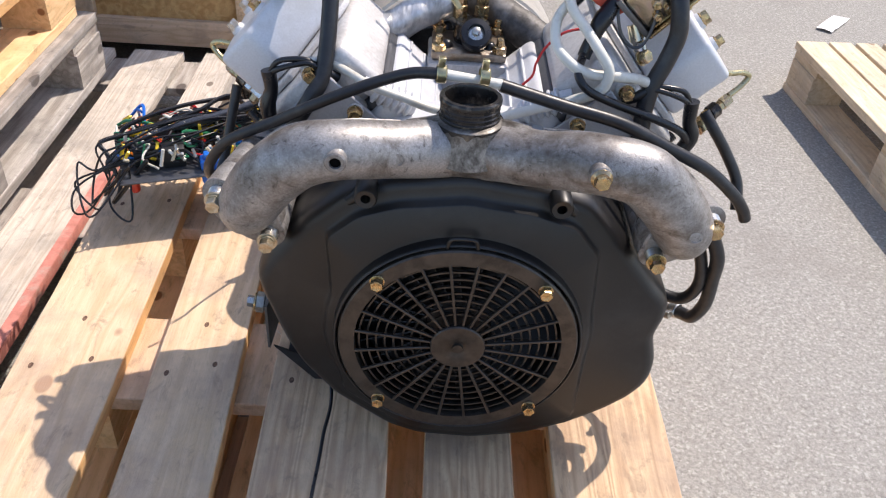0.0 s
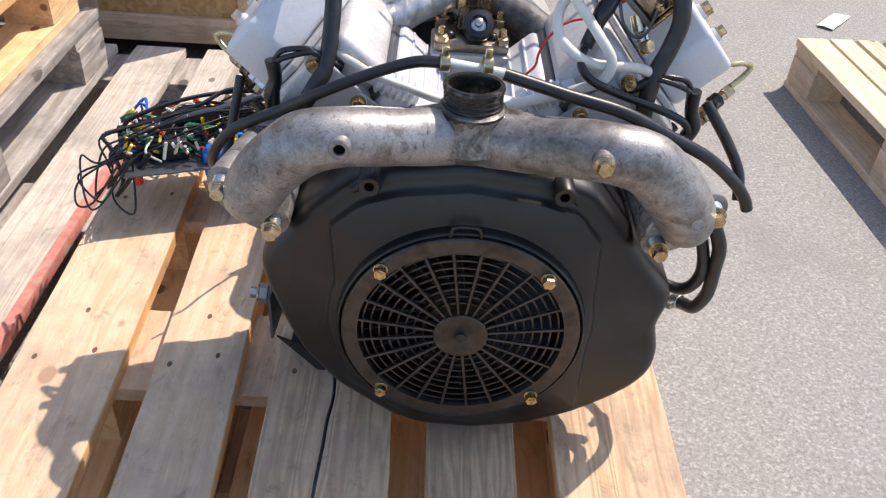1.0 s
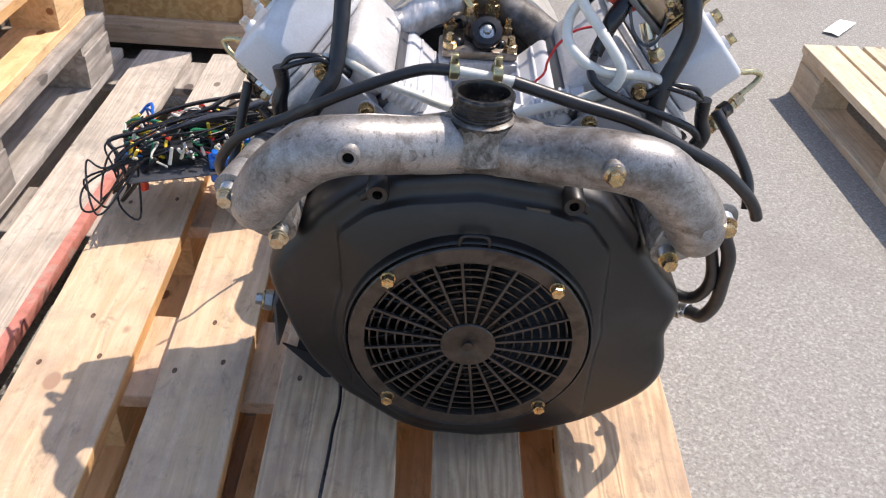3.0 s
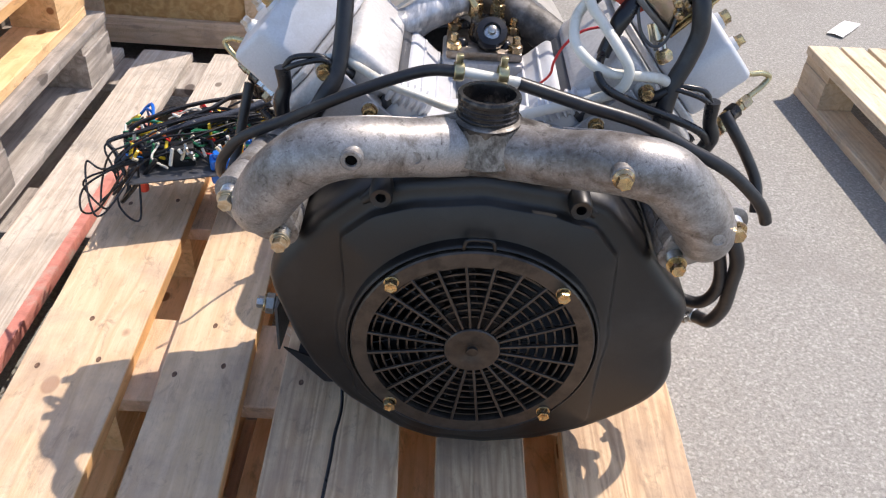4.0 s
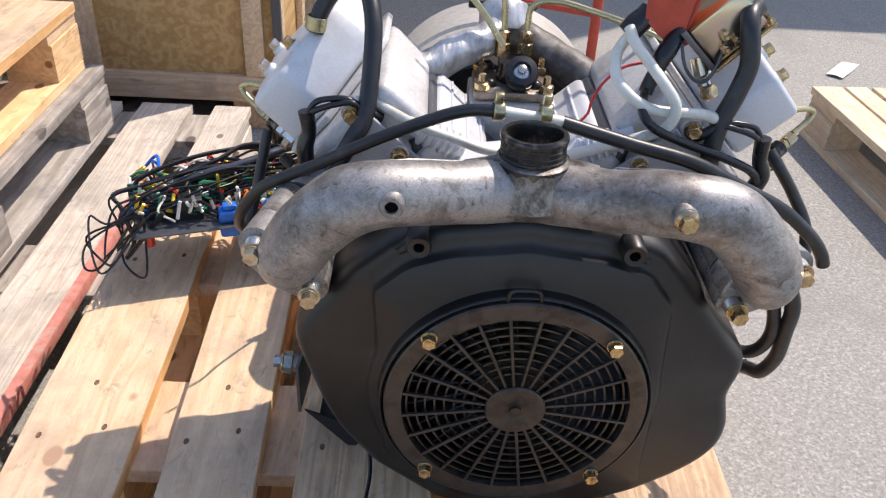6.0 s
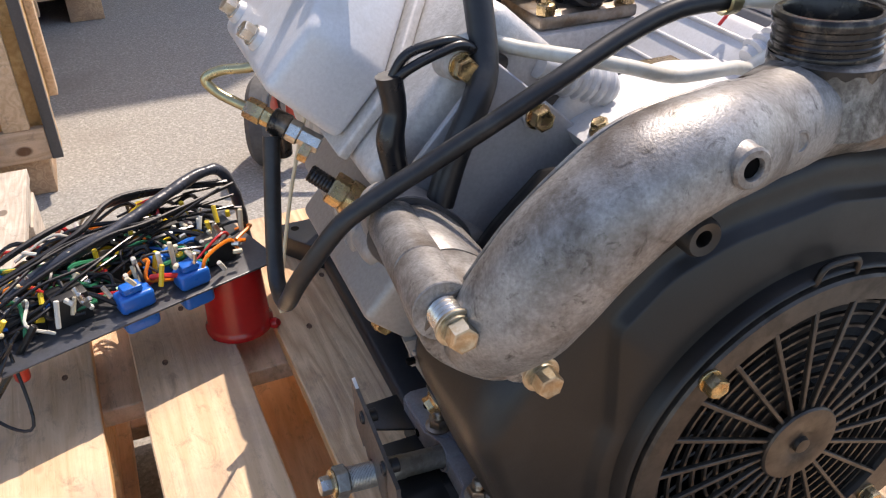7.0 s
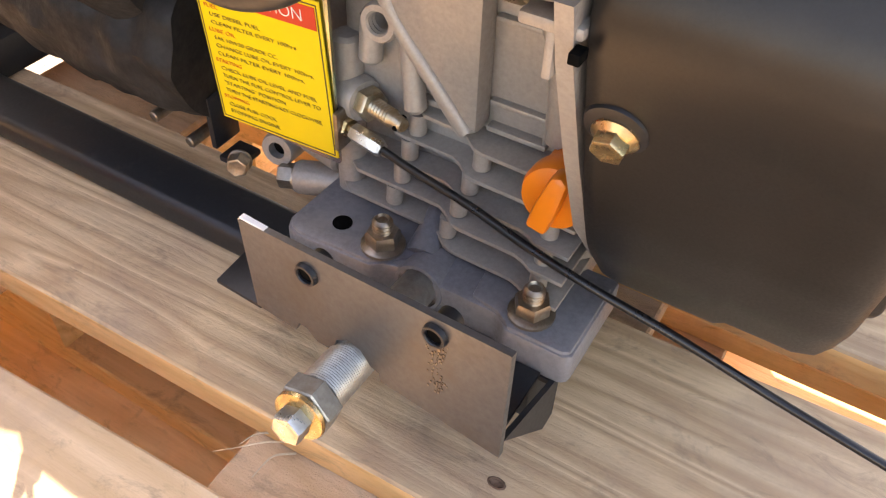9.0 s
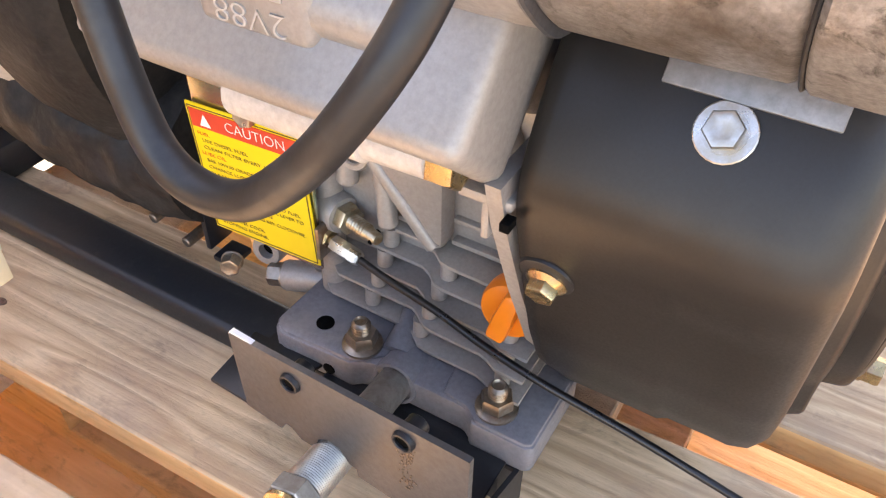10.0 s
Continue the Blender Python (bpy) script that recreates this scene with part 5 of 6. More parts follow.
# engine feet on their black brackets
for s in (-1, 1):
    foot = part("engine_foot", xy_plate([(s * x, y) for x, y in ((0.098, 0.273), (0.146, 0.2745), (0.1525, 0.2715), (0.1550, 0.2650), (0.1530, 0.2230), (0.1490, 0.2180), (0.1470, 0.2120), (0.1470, 0.1580), (0.1500, 0.1535), (0.1535, 0.1510), (0.1535, 0.1220), (0.1510, 0.1180), (0.098, 0.1180))], 0.0425, 0.0618, 0.0022), M_FOOT, engine, "grey painted engine foot")
    # two proud pads for the nuts, with a saddle between them
    part("foot_pad", xy_plate([(s * x, y) for x, y in ((0.105, 0.2715), (0.146, 0.2730), (0.1515, 0.2700), (0.1535, 0.2640), (0.1515, 0.2240), (0.1470, 0.2170), (0.1400, 0.2090), (0.1280, 0.2060), (0.105, 0.2080))], 0.0590, 0.0632, 0.0016), M_FOOT, foot)
    part("foot_pad", xy_plate([(s * x, y) for x, y in ((0.105, 0.1780), (0.1300, 0.1740), (0.1440, 0.1720), (0.1462, 0.1580), (0.1495, 0.1525), (0.1520, 0.1500), (0.1520, 0.1230), (0.1500, 0.1195), (0.105, 0.1195))], 0.0590, 0.0632, 0.0016), M_FOOT, foot)
    bm = fresh()
    lathe(bm, [(0.0132, 0.0), (0.0132, 0.0395), (0.0126, 0.0410), (0.0108, 0.0410), (0.0104, 0.036)], (s * 0.1075, 0.2003, 0.0495), (s * 1.0, -0.040, 0.136), 32, cap=False)
    part("tube_boss", bm, M_FOOT, foot)
    bm = fresh()
    hose(bm, [(s * 0.1060, 0.2110, 0.0720), (s * 0.1180, 0.2080, 0.0650), (s * 0.1330, 0.2050, 0.0590)], 0.0090, 14, 6, radii=[0.0050, 0.0075, 0.0100])
    part("saddle", bm, M_FOOT, foot)
    for y in (0.2235, 0.1440):
        bm = fresh()
        at = (s * 0.1395, y, 0.0633)
        lathe(bm, [(0.0108, 0), (0.0108, 0.0016), (0.0086, 0.0030)], at, (0, 0, 1), 28)
        lathe(bm, [(0.0082, 0.0022), (0.0086, 0.0030), (0.0086, 0.0082), (0.0078, 0.0098), (0.0052, 0.0100)], at, (0, 0, 1), 6, 0.3 + 9 * y)
        n_ = part("nut", bm, M_NUT, foot, "dull steel flange nut")
        bm = fresh()
        lathe(bm, [(0.0046 + 0.0005 * (k % 2), 0.0085 + 0.0010 * k) for k in range(9)] + [(0.0034, 0.0176), (0.0026, 0.0162)], at, (0, 0, 1), 16)
        part("stud", bm, M_NUT, n_)
    bm = fresh()
    lathe(bm, [(0.0050, 0), (0.0050, 0.0006)], (s * 0.1375, 0.2490, 0.0631), (0, 0, 1), 20)
    part("drilled_hole", bm, M_HOLE, foot)
    for y in (0.236,):
        part("side_hole", rod(fresh(), (s * 0.1400, y, 0.0500), (s * 0.1543, y, 0.0500), 0.0036, 16), M_HOLE, foot)
    # black bracket under the foot, and the low rail that runs back from it
    x0, x1 = sorted((s * 0.1010, s * 0.1500))
    rail = part("mounting_rail", box(fresh(), (min(s * 0.1060, s * 0.1430), 0.2860, 0.0005), (max(s * 0.1060, s * 0.1430), 0.5780, 0.0205), 0.0055, segs=4), M_BLACKSTEEL, engine, "black painted steel mounting rail")
    bm = fresh()
    box(bm, (x0, 0.1350, 0.0005), (x1, 0.2855, 0.0385), 0.002)
    part("rail_foot", bm, M_BLACKSTEEL, rail)
    bm = fresh()
    box(bm, (min(s * 0.1000, s * 0.1535), 0.1230, 0.0390), (max(s * 0.1000, s * 0.1535), 0.2780, 0.0422), 0.0008)
    part("bracket_flange", bm, M_BLACKSTEEL, rail)
    if s < 0:
        part("rail_tab", xy_plate([(-0.1540, 0.2860), (-0.1920, 0.2840), (-0.1935, 0.2560), (-0.1540, 0.2400)], 0.0490, 0.0515, 0.0005), M_BLACKSTEEL, rail)
        part("angle_web", xy_plate([(-0.1880, 0.2380), (-0.1540, 0.2380), (-0.1540, 0.1300), (-0.1900, 0.1300)], 0.0440, 0.0465, 0.0005), M_BLACKSTEEL, rail)
        bm = fresh()
        vs = [[bm.verts.new((x, y, z)) for x, z in ((-0.2040, 0.0640), (-0.1580, 0.0120), (-0.1480, 0.0120), (-0.1480, 0.0420), (-0.1600, 0.0460))] for y in (0.1230, 0.1255)]
        bm.faces.new(vs[0])
        bm.faces.new(vs[1][::-1])
        for i in range(5):
            bm.faces.new((vs[0][i], vs[1][i], vs[1][(i + 1) % 5], vs[0][(i + 1) % 5]))
        bmesh.ops.recalc_face_normals(bm, faces=bm.faces)
        part("gusset", bm, M_BLACKSTEEL, rail)

# steel plate beside the foot, with two bushes, and the drain tube that leaves through a slot in it
plate_m = Matrix.Translation((-0.2050, 0.1855, 0.0950)) @ Matrix.Rotation(radians(-3.6), 4, 'Z')
PLATE = [(0.0635, 0.0220), (0.0615, -0.0285), (0.0395, -0.0300), (0.0365, -0.0235), (0.0325, -0.0240), (0.0270, -0.0290), (0.0180, -0.0285), (0.0160, -0.0200), (0.0100, -0.0155), (0.0030, -0.0170), (-0.0020, -0.0240), (-0.0060, -0.0250), (-0.0065, -0.0300),
         (-0.0640, -0.0330), (-0.0640, 0.0300)]
plate = part("side_plate", yz_plate(PLATE, -0.0015, 0.0015), M_MILL, engine, "bare mill-scale steel plate")
plate.data.transform(plate_m)
for dy, dz in ((0.0275, 0.0130), (-0.0335, 0.0200)):
    bm = fresh()
    at = plate_m @ Vector((-0.0014, dy, dz))
    lathe(bm, [(0.0036, 0.0), (0.0036, 0.0022), (0.0040, 0.0027), (0.0049, 0.0025), (0.0054, 0.0004)], at, (-1, 0.06, 0), 24, cap=False)
    b_ = part("bush", bm, M_BLACKSTEEL, plate)
    part("bush_hole", lathe(fresh(), [(0.0038, 0.0), (0.0038, 0.001)], at, (-1, 0.06, 0), 20), M_HOLE, b_)
    bm = fresh()
    at = plate_m @ Vector((0.0030, dy, dz))
    lathe(bm, [(0.0052, 0.0), (0.0052, 0.0055), (0.0046, 0.006)], at, (1, -0.06, 0), 20)
    part("bush_back", bm, M_BLACKSTEEL, b_)
bm = fresh()
box(bm, (-0.0013, -0.0065, -0.0004), (0.0013, 0.0065, 0.0006), 0, plate_m @ pose(0, 0.0560, 0.0228))
part("bright_edge", bm, M_PAPER, plate, "short white strip on the plate's upper edge")
bm = fresh()                # dusty streak below one bush
rnd = random.Random(8)
for k in range(110):
    z = 0.016 - 0.030 * rnd.random() ** 1.5
    y = -0.0335 + rnd.gauss(0, 0.0019) - (0.016 - z) * 0.03
    r = rnd.uniform(0.00012, 0.00042)
    box(bm, (-0.0019, y - r, z - r * 1.6), (-0.0016, y + r, z + r * 1.6), 0, plate_m)
part("dust_streak", bm, M_NUT, plate)
TUBE, TUBE_D = Vector((-0.1105, 0.2001, 0.0504)), Vector((-1.0, -0.0396, 0.136)).normalized()
tube = part("drain_tube", lathe(fresh(), [(0.0092, 0), (0.0092, 0.070), (0.0098, 0.071), (0.0098, 0.082)] + [(0.0099 + 0.0004 * (k % 2), 0.082 + 0.0006 * k) for k in range(60)], TUBE, TUBE_D, 28), M_TUBE, engine, "zinc oil drain tube with a hex plug")
bm = fresh()
lathe(bm, [(0.0122, 0.1180), (0.0130, 0.1187), (0.0130, 0.1273), (0.0122, 0.1280)], TUBE, TUBE_D, 6, 0.2)
part("lock_nut", bm, M_TUBE, tube)
part("plug_flange", lathe(fresh(), [(0.0112, 0.1282), (0.0117, 0.1290), (0.0113, 0.1306), (0.0082, 0.1314)], TUBE, TUBE_D, 28), M_GOLD, tube)
bolt(tube, TUBE + TUBE_D * 0.1310, TUBE_D, 0.0066, M_STEEL, washer=0, height=0.0085, name="drain_plug")

# black cross beam on the deck, and on it a block added to shade the boards
beam = part("cross_beam", xy_plate([(-0.1780, 0.6290), (-0.1450, 0.5800), (0.1450, 0.5800), (0.1780, 0.6290), (0.1750, 0.6560), (-0.1750, 0.6560)], 0.0005, 0.0300, 0.003), M_BLACKSTEEL, engine, "black painted steel cross beam")
for x in (-0.160, 0.160):
    bm = fresh()
    lathe(bm, [(0.0050, 0), (0.0050, 0.0006)], (x, 0.6380, 0.0298), (0, 0, 1), 20)
    part("drilled_hole", bm, M_HOLE, beam)
bm = fresh()
box(bm, (-0.1180, 0.5950, 0.0305), (0.1180, 0.6400, 0.2000), 0.012, segs=3)
part("rear_mount", bm, M_DRUM, engine, "pale block added to shade the deck")
# flywheel housing and generator end behind the engine
back = part("flywheel_housing", lathe(fresh(), [(0.09, 0), (0.150, 0.004), (0.158, 0.02), (0.156, 0.075), (0.140, 0.085)], (0.0, 0.372, 0.215), (0, 1, 0), 56), M_CASING, engine, "black flywheel housing")
bm = fresh()
hose(bm, [(-0.085, 0.36, 0.105), (-0.090, 0.42, 0.104), (-0.088, 0.50, 0.112)], 0.047, 40, 14, lumps=0.10)
part("starter_motor", bm, M_CASING, engine, "black starter motor")
part("generator_end", lathe(fresh(), [(0.10, 0), (0.145, 0.003), (0.152, 0.02), (0.152, 0.052), (0.147, 0.055), (0.147, 0.062), (0.153, 0.065), (0.150, 0.16), (0.135, 0.175), (0.05, 0.18)], (0.0, 0.4575, 0.215), (0, 1, 0), 64), M_DRUM, engine, "pale cast end housing")

# ---------- pump, pipes and hoses on top ----------
PY = 0.045   # the pump stands this far back
pump = part("injection_pump", box(fresh(), (-0.042, 0.215 + PY, 0.300), (0.046, 0.290 + PY, 0.368), 0.004), M_CAST, engine, "fuel injection pump block")
bm = fresh()
box(bm, (-0.038, 0.220 + PY, 0.3685), (0.044, 0.284 + PY, 0.379), 0.003)
part("pump_flange", bm, M_NUT, pump)
bm = fresh()
lathe(bm, [(0.020, 0), (0.021, 0.006), (0.019, 0.010), (0.019, 0.020), (0.015, 0.022)], (0.006, 0.258 + PY, 0.379), (0, 0, 1), 24)
part("pump_head", bm, M_NECK, pump)
bm = fresh()
lathe(bm, [(0.0125, 0), (0.0125, 0.012), (0.0145, 0.014), (0.0145, 0.018), (0.0125, 0.020), (0.0125, 0.024), (0.0165, 0.026), (0.0175, 0.031), (0.0160, 0.036), (0.0095, 0.037), (0.009, 0.033)], (0.009, 0.248 + PY, 0.376), (0, -0.62, 0.66), 28, cap=False)
b_ = part("delivery_valve", bm, M_SLEEVE, pump, "black rubber-capped valve")
bm = fresh()
lathe(bm, [(0.0085, -0.008), (0.0085, -0.004), (0.0045, -0.003), (0.0045, 0.003), (0.003, 0.004)], Vector((0.009, 0.248 + PY, 0.376)) + Vector((0, -0.62, 0.66)).normalized() * 0.037, (0, -0.62, 0.66), 16)
part("valve_pin", bm, M_STEEL, b_)
for x, y in ((-0.030, 0.226), (0.036, 0.226), (-0.030, 0.278), (0.036, 0.278)):
    bm = fresh()
    lathe(bm, [(0.0072, 0), (0.0076, 0.001), (0.0076, 0.007), (0.0062, 0.008), (0.0040, 0.0082), (0.0040, 0.016), (0.003, 0.017)], (x, y + PY, 0.379), (0, 0, 1), 6)
    part("pump_stud", bm, M_GOLD, pump)
    bm = fresh()
    lathe(bm, [(0.0075, 0), (0.0070, 0.002), (0.0045, 0.006), (0.002, 0.007)], (x * 0.72, y + 0.012 + PY, 0.379), (0, 0, 1), 14)
    part("pump_screw", bm, M_SLEEVE, pump)
for x in (-0.008, 0.016):
    bm = fresh()
    lathe(bm, [(0.0075, 0), (0.008, 0.002), (0.008, 0.015), (0.0062, 0.016), (0.0068, 0.017), (0.0068, 0.027), (0.004, 0.029)], (x, 0.278 + PY, 0.395), (0.02, 0.1, 1), 6)
    part("pipe_union", bm, M_GOLD, pump, "yellow zinc pipe union")
part("gold_bracket", box(fresh(), (0.006, 0.165, 0.352), (0.052, 0.214, 0.357), 0.001), M_GOLD, engine, "yellow zinc bracket plate")
for pts in ([(0.017, 0.326, 0.420), (0.020, 0.330, 0.448), (0.045, 0.325, 0.456), (0.080, 0.310, 0.452), (0.115, 0.285, 0.448), (0.150, 0.26, 0.440)],
            [(-0.007, 0.326, 0.420), (-0.010, 0.332, 0.455), (-0.030, 0.338, 0.470), (-0.09, 0.33, 0.468), (-0.16, 0.32, 0.462), (-0.20, 0.300, 0.452)],
            [(-0.060, 0.300, 0.478), (-0.036, 0.296, 0.455), (-0.010, 0.288, 0.420)]):
    part("delivery_pipe", hose(fresh(), pts, 0.0034, 10), M_BRASS, pump, "thin passivated fuel pipe")

# exhaust
ex = part("exhaust_pipe", hose(fresh(), [(-0.142, 0.262, 0.360), (-0.117, 0.285, 0.376), (-0.084, 0.305, 0.388), (-0.049, 0.322, 0.402), (-0.012, 0.348, 0.410)], 0.0180, 28, 16, lumps=0.16), M_FOIL, engine, "silver wrapped exhaust pipe, sooty on one side")
part("exhaust_branch", hose(fresh(), [(-0.004, 0.374, 0.407), (0.030, 0.352, 0.398), (0.066, 0.328, 0.384), (0.100, 0.302, 0.371), (0.13, 0.275, 0.36)], 0.0205, 24, 10, lumps=0.07), M_SOOT, ex)
bm = fresh()
lathe(bm, [(0.026, 0), (0.028, 0.005), (0.028, 0.028), (0.026, 0.032)], (-0.004, 0.366, 0.404), (0, 0.6, 0.8), 24)
part("exhaust_collector", bm, M_FOIL, ex)
bm = fresh()
box(bm, (-0.036, -0.006, 0.030), (0.040, 0.006, 0.036), 0.002, Matrix.Translation((-0.004, 0.366, 0.404)) @ basis((0, 0.6, 0.8)))
part("exhaust_clamp", bm, M_BLACKSTEEL, ex)
for s in (-1, 1):
    prof = [(0.0075, -0.012), (0.0085, 0.0)]
    for k in range(6):
        prof += [(0.0128, 0.002 + k * 0.0068), (0.0132, 0.0040 + k * 0.0068), (0.0104, 0.0056 + k * 0.0068), (0.0104, 0.0072 + k * 0.0068)]
    bm = fresh()
    lathe(bm, prof + [(0.0090, 0.044)], (s * 0.091, 0.150, 0.3885), (-s * 0.9, 0.05, -0.43), 28)
    part("pushrod_boot", bm, M_SILVER, engine, "ribbed light grey push-rod seal")

# breather hoses, thick black rubber
hl = part("breather_hose", hose(fresh(), [(-0.191, 0.222, 0.448), (-0.187, 0.225, 0.463), (-0.177, 0.229, 0.480), (-0.162, 0.230, 0.494), (-0.147, 0.218, 0.498), (-0.138, 0.198, 0.487), (-0.134, 0.176, 0.462), (-0.138, 0.144, 0.407), (-0.149, 0.131, 0.385), (-0.163, 0.127, 0.361), (-0.174, 0.123, 0.335)], 0.0080, 16), M_RUBBER, engine, "thick black rubber breather hose")
hr = part("breather_hose", hose(fresh(), [(0.205, 0.212, 0.466), (0.206, 0.206, 0.484), (0.199, 0.192, 0.497), (0.189, 0.176, 0.498), (0.187, 0.164, 0.488), (0.189, 0.158, 0.473), (0.190, 0.155, 0.457), (0.183, 0.150, 0.433), (0.174, 0.145, 0.411), (0.170, 0.140, 0.387), (0.170, 0.136, 0.367), (0.168, 0.130, 0.345)], 0.0085, 16), M_RUBBER, engine, "thick black rubber breather hose")
for o, at, d in ((hl, (-0.191, 0.222, 0.450), (0.2, 0.1, 1)), (hr, (0.2045, 0.2125, 0.464), (0.1, -0.1, 1))):
    bm = fresh()
    lathe(bm, [(0.0090, 0), (0.0098, 0.001), (0.0098, 0.012), (0.0090, 0.013)], at, d, 20, cap=False)
    box(bm, (0.009, -0.004, 0.002), (0.021, 0.004, 0.010), 0.001, Matrix.Translation(at) @ basis(d))
    part("hose_clamp", bm, M_BRASS, o)

# fuel hose that swings out past the manifold and back to the injector
fh = part("fuel_hose", hose(fresh(), [(-0.024, 0.090, 0.436), (-0.052, 0.098, 0.432), (-0.083, 0.100, 0.421), (-0.120, 0.097, 0.406), (-0.150, 0.101, 0.389), (-0.178, 0.110, 0.370), (-0.205, 0.113, 0.356), (-0.230, 0.117, 0.340), (-0.248, 0.123, 0.316), (-0.256, 0.134, 0.296), (-0.258, 0.148, 0.279), (-0.258, 0.163, 0.2665), (-0.258, 0.178, 0.2635), (-0.257, 0.191, 0.2690), (-0.254, 0.201, 0.284), (-0.249, 0.212, 0.310), (-0.242, 0.226, 0.345)], 0.0053, 14, 10), M_RUBBER, engine, "black rubber fuel hose")
bm = fresh()
rod(bm, (-0.024, 0.090, 0.436), (0.030, 0.096, 0.426), 0.0048, 12)
part("hose_joint", bm, M_WHITE, fh, "white plastic joint")
for x in (-0.026, 0.012):
    bm = fresh()
    lathe(bm, [(0.0072, 0), (0.0082, 0.001), (0.0082, 0.008), (0.0072, 0.009)], (x - 0.006, 0.090, 0.4365), (1, 0.08, -0.06), 18, cap=False)
    box(bm, (-0.003, 0.007, 0.001), (0.003, 0.016, 0.007), 0.0008, Matrix.Translation((x - 0.006, 0.090, 0.4365)) @ basis((1, 0.08, -0.06)))
    part("spring_clip", bm, M_BRASS, fh)
part("fuel_hose", hose(fresh(), [(0.026, 0.096, 0.426), (0.085, 0.092, 0.411), (0.138, 0.090, 0.398), (0.185, 0.090, 0.376), (0.227, 0.090, 0.355), (0.258, 0.090, 0.330), (0.273, 0.091, 0.312), (0.279, 0.092, 0.300)], 0.0061, 14, 10), M_RUBBER, engine, "black rubber fuel hose")
# heat-shrunk glow wiring
for s, pts in ((-1, [(-0.191, 0.141, 0.346), (-0.193, 0.144, 0.368), (-0.189, 0.146, 0.384), (-0.191, 0.147, 0.403)]), (1, [(0.212, 0.140, 0.338), (0.222, 0.142, 0.360), (0.217, 0.143, 0.377), (0.215, 0.143, 0.398)])):
    part("wire_sleeve", hose(fresh(), pts, 0.0072, 14, 8, radii=[0.0070, 0.0080, 0.0066, 0.0074]), M_SLEEVE, engine, "black heat-shrink sleeve")
    e = Vector(pts[-1])
    for k, ends in enumerate((((0, 0, -0.005), (0.009, -0.001, 0.009), (0.024, -0.002, 0.0135), (0.038, -0.002, 0.0130), (0.052, -0.002, 0.004)), ((0, 0, -0.005), (0.011, -0.005, 0.004), (0.027, -0.005, 0.0095), (0.041, -0.004, 0.0110), (0.054, -0.003, 0.002)))):
        part("wire", hose(fresh(), [e + Vector((-s * x, y, z)) for x, y, z in ends], 0.0028, 10), M_SLEEVE, engine)
    part("wire_joint", hose(fresh(), [e + Vector((-s * 0.046, -0.002, 0.0085)), e + Vector((-s * 0.056, -0.001, 0.001)), e + Vector((-s * 0.066, 0.002, -0.005))], 0.0050, 10), M_SLEEVE, engine)
part("white_pipe", hose(fresh(), [(-0.150, 0.150, 0.413), (-0.135, 0.155, 0.412), (-0.115, 0.146, 0.406), (-0.089, 0.122, 0.404), (-0.060, 0.120, 0.395), (-0.032, 0.120, 0.3855), (-0.005, 0.120, 0.3835), (0.015, 0.124, 0.3815), (0.031, 0.130, 0.3760)], 0.0042, 10), M_WHITE, engine, "thin white pipe")
part("white_cable", hose(fresh(), [(0.092, 0.182, 0.476), (0.080, 0.175, 0.460), (0.078, 0.160, 0.445), (0.083, 0.145, 0.438), (0.095, 0.138, 0.4295), (0.112, 0.137, 0.4225), (0.138, 0.138, 0.421), (0.161, 0.141, 0.418), (0.180, 0.150, 0.405)], 0.0050, 12), M_WHITE, engine, "looped white cable")
part("white_cable", hose(fresh(), [(0.088, 0.180, 0.480), (0.092, 0.168, 0.471), (0.106, 0.158, 0.456), (0.116, 0.140, 0.446), (0.127, 0.132, 0.431), (0.127, 0.131, 0.417), (0.120, 0.132, 0.4065), (0.106, 0.134, 0.399), (0.082, 0.135, 0.390), (0.047, 0.133, 0.3795), (0.030, 0.130, 0.374)], 0.0050, 12), M_WHITE, engine, "looped white cable")
part("cable_clip", hose(fresh(), [(0.088, 0.186, 0.472), (0.096, 0.188, 0.481), (0.106, 0.192, 0.492)], 0.0105, 12, lumps=0.2), M_SLEEVE, engine)
part("black_cable", hose(fresh(), [(0.108, 0.165, 0.432), (0.101, 0.140, 0.425), (0.102, 0.130, 0.419), (0.113, 0.126, 0.4095), (0.141, 0.128, 0.397), (0.175, 0.130, 0.385), (0.207, 0.134, 0.370), (0.222, 0.140, 0.352)], 0.0041, 12), M_SLEEVE, engine, "black taped cable")
part("red_wire", hose(fresh(), [(0.056, 0.19, 0.382), (0.065, 0.19, 0.393), (0.067, 0.188, 0.408), (0.075, 0.186, 0.427), (0.091, 0.186, 0.442), (0.121, 0.187, 0.449)], 0.0013, 6), M_RWIRE, engine, "thin red wire")
# solenoid on its red bracket above the right-hand head
sol_m = pose(0.170, 0.186, 0.450, 0, -47, 0)
sol = part("stop_solenoid", box(fresh(), (0.0, -0.010, 0.0), (0.055, 0.030, 0.042), 0.003, sol_m), M_IRID, engine, "rainbow-passivated solenoid in a red bracket")
bm = fresh()
prism(bm, [(0.100, 0.488), (0.113, 0.475), (0.133, 0.462), (0.143, 0.468), (0.137, 0.480), (0.142, 0.520), (0.100, 0.520)], 0.1800, 0.1830)
box(bm, (-0.0015, 0.0, -0.010), (0.0015, 0.036, 0.055), 0.0008, pose(0.1385, 0.1832, 0.476, 0, 14, 0))
part("bracket", bm, M_TRUCKRED, sol, "orange-red steel bracket")
bm = fresh()
box(bm, (-0.004, -0.014, -0.0035), (0.060, 0.034, -0.0005), 0.001, sol_m)
part("solenoid_base", bm, M_GOLD, sol)
bm = fresh()
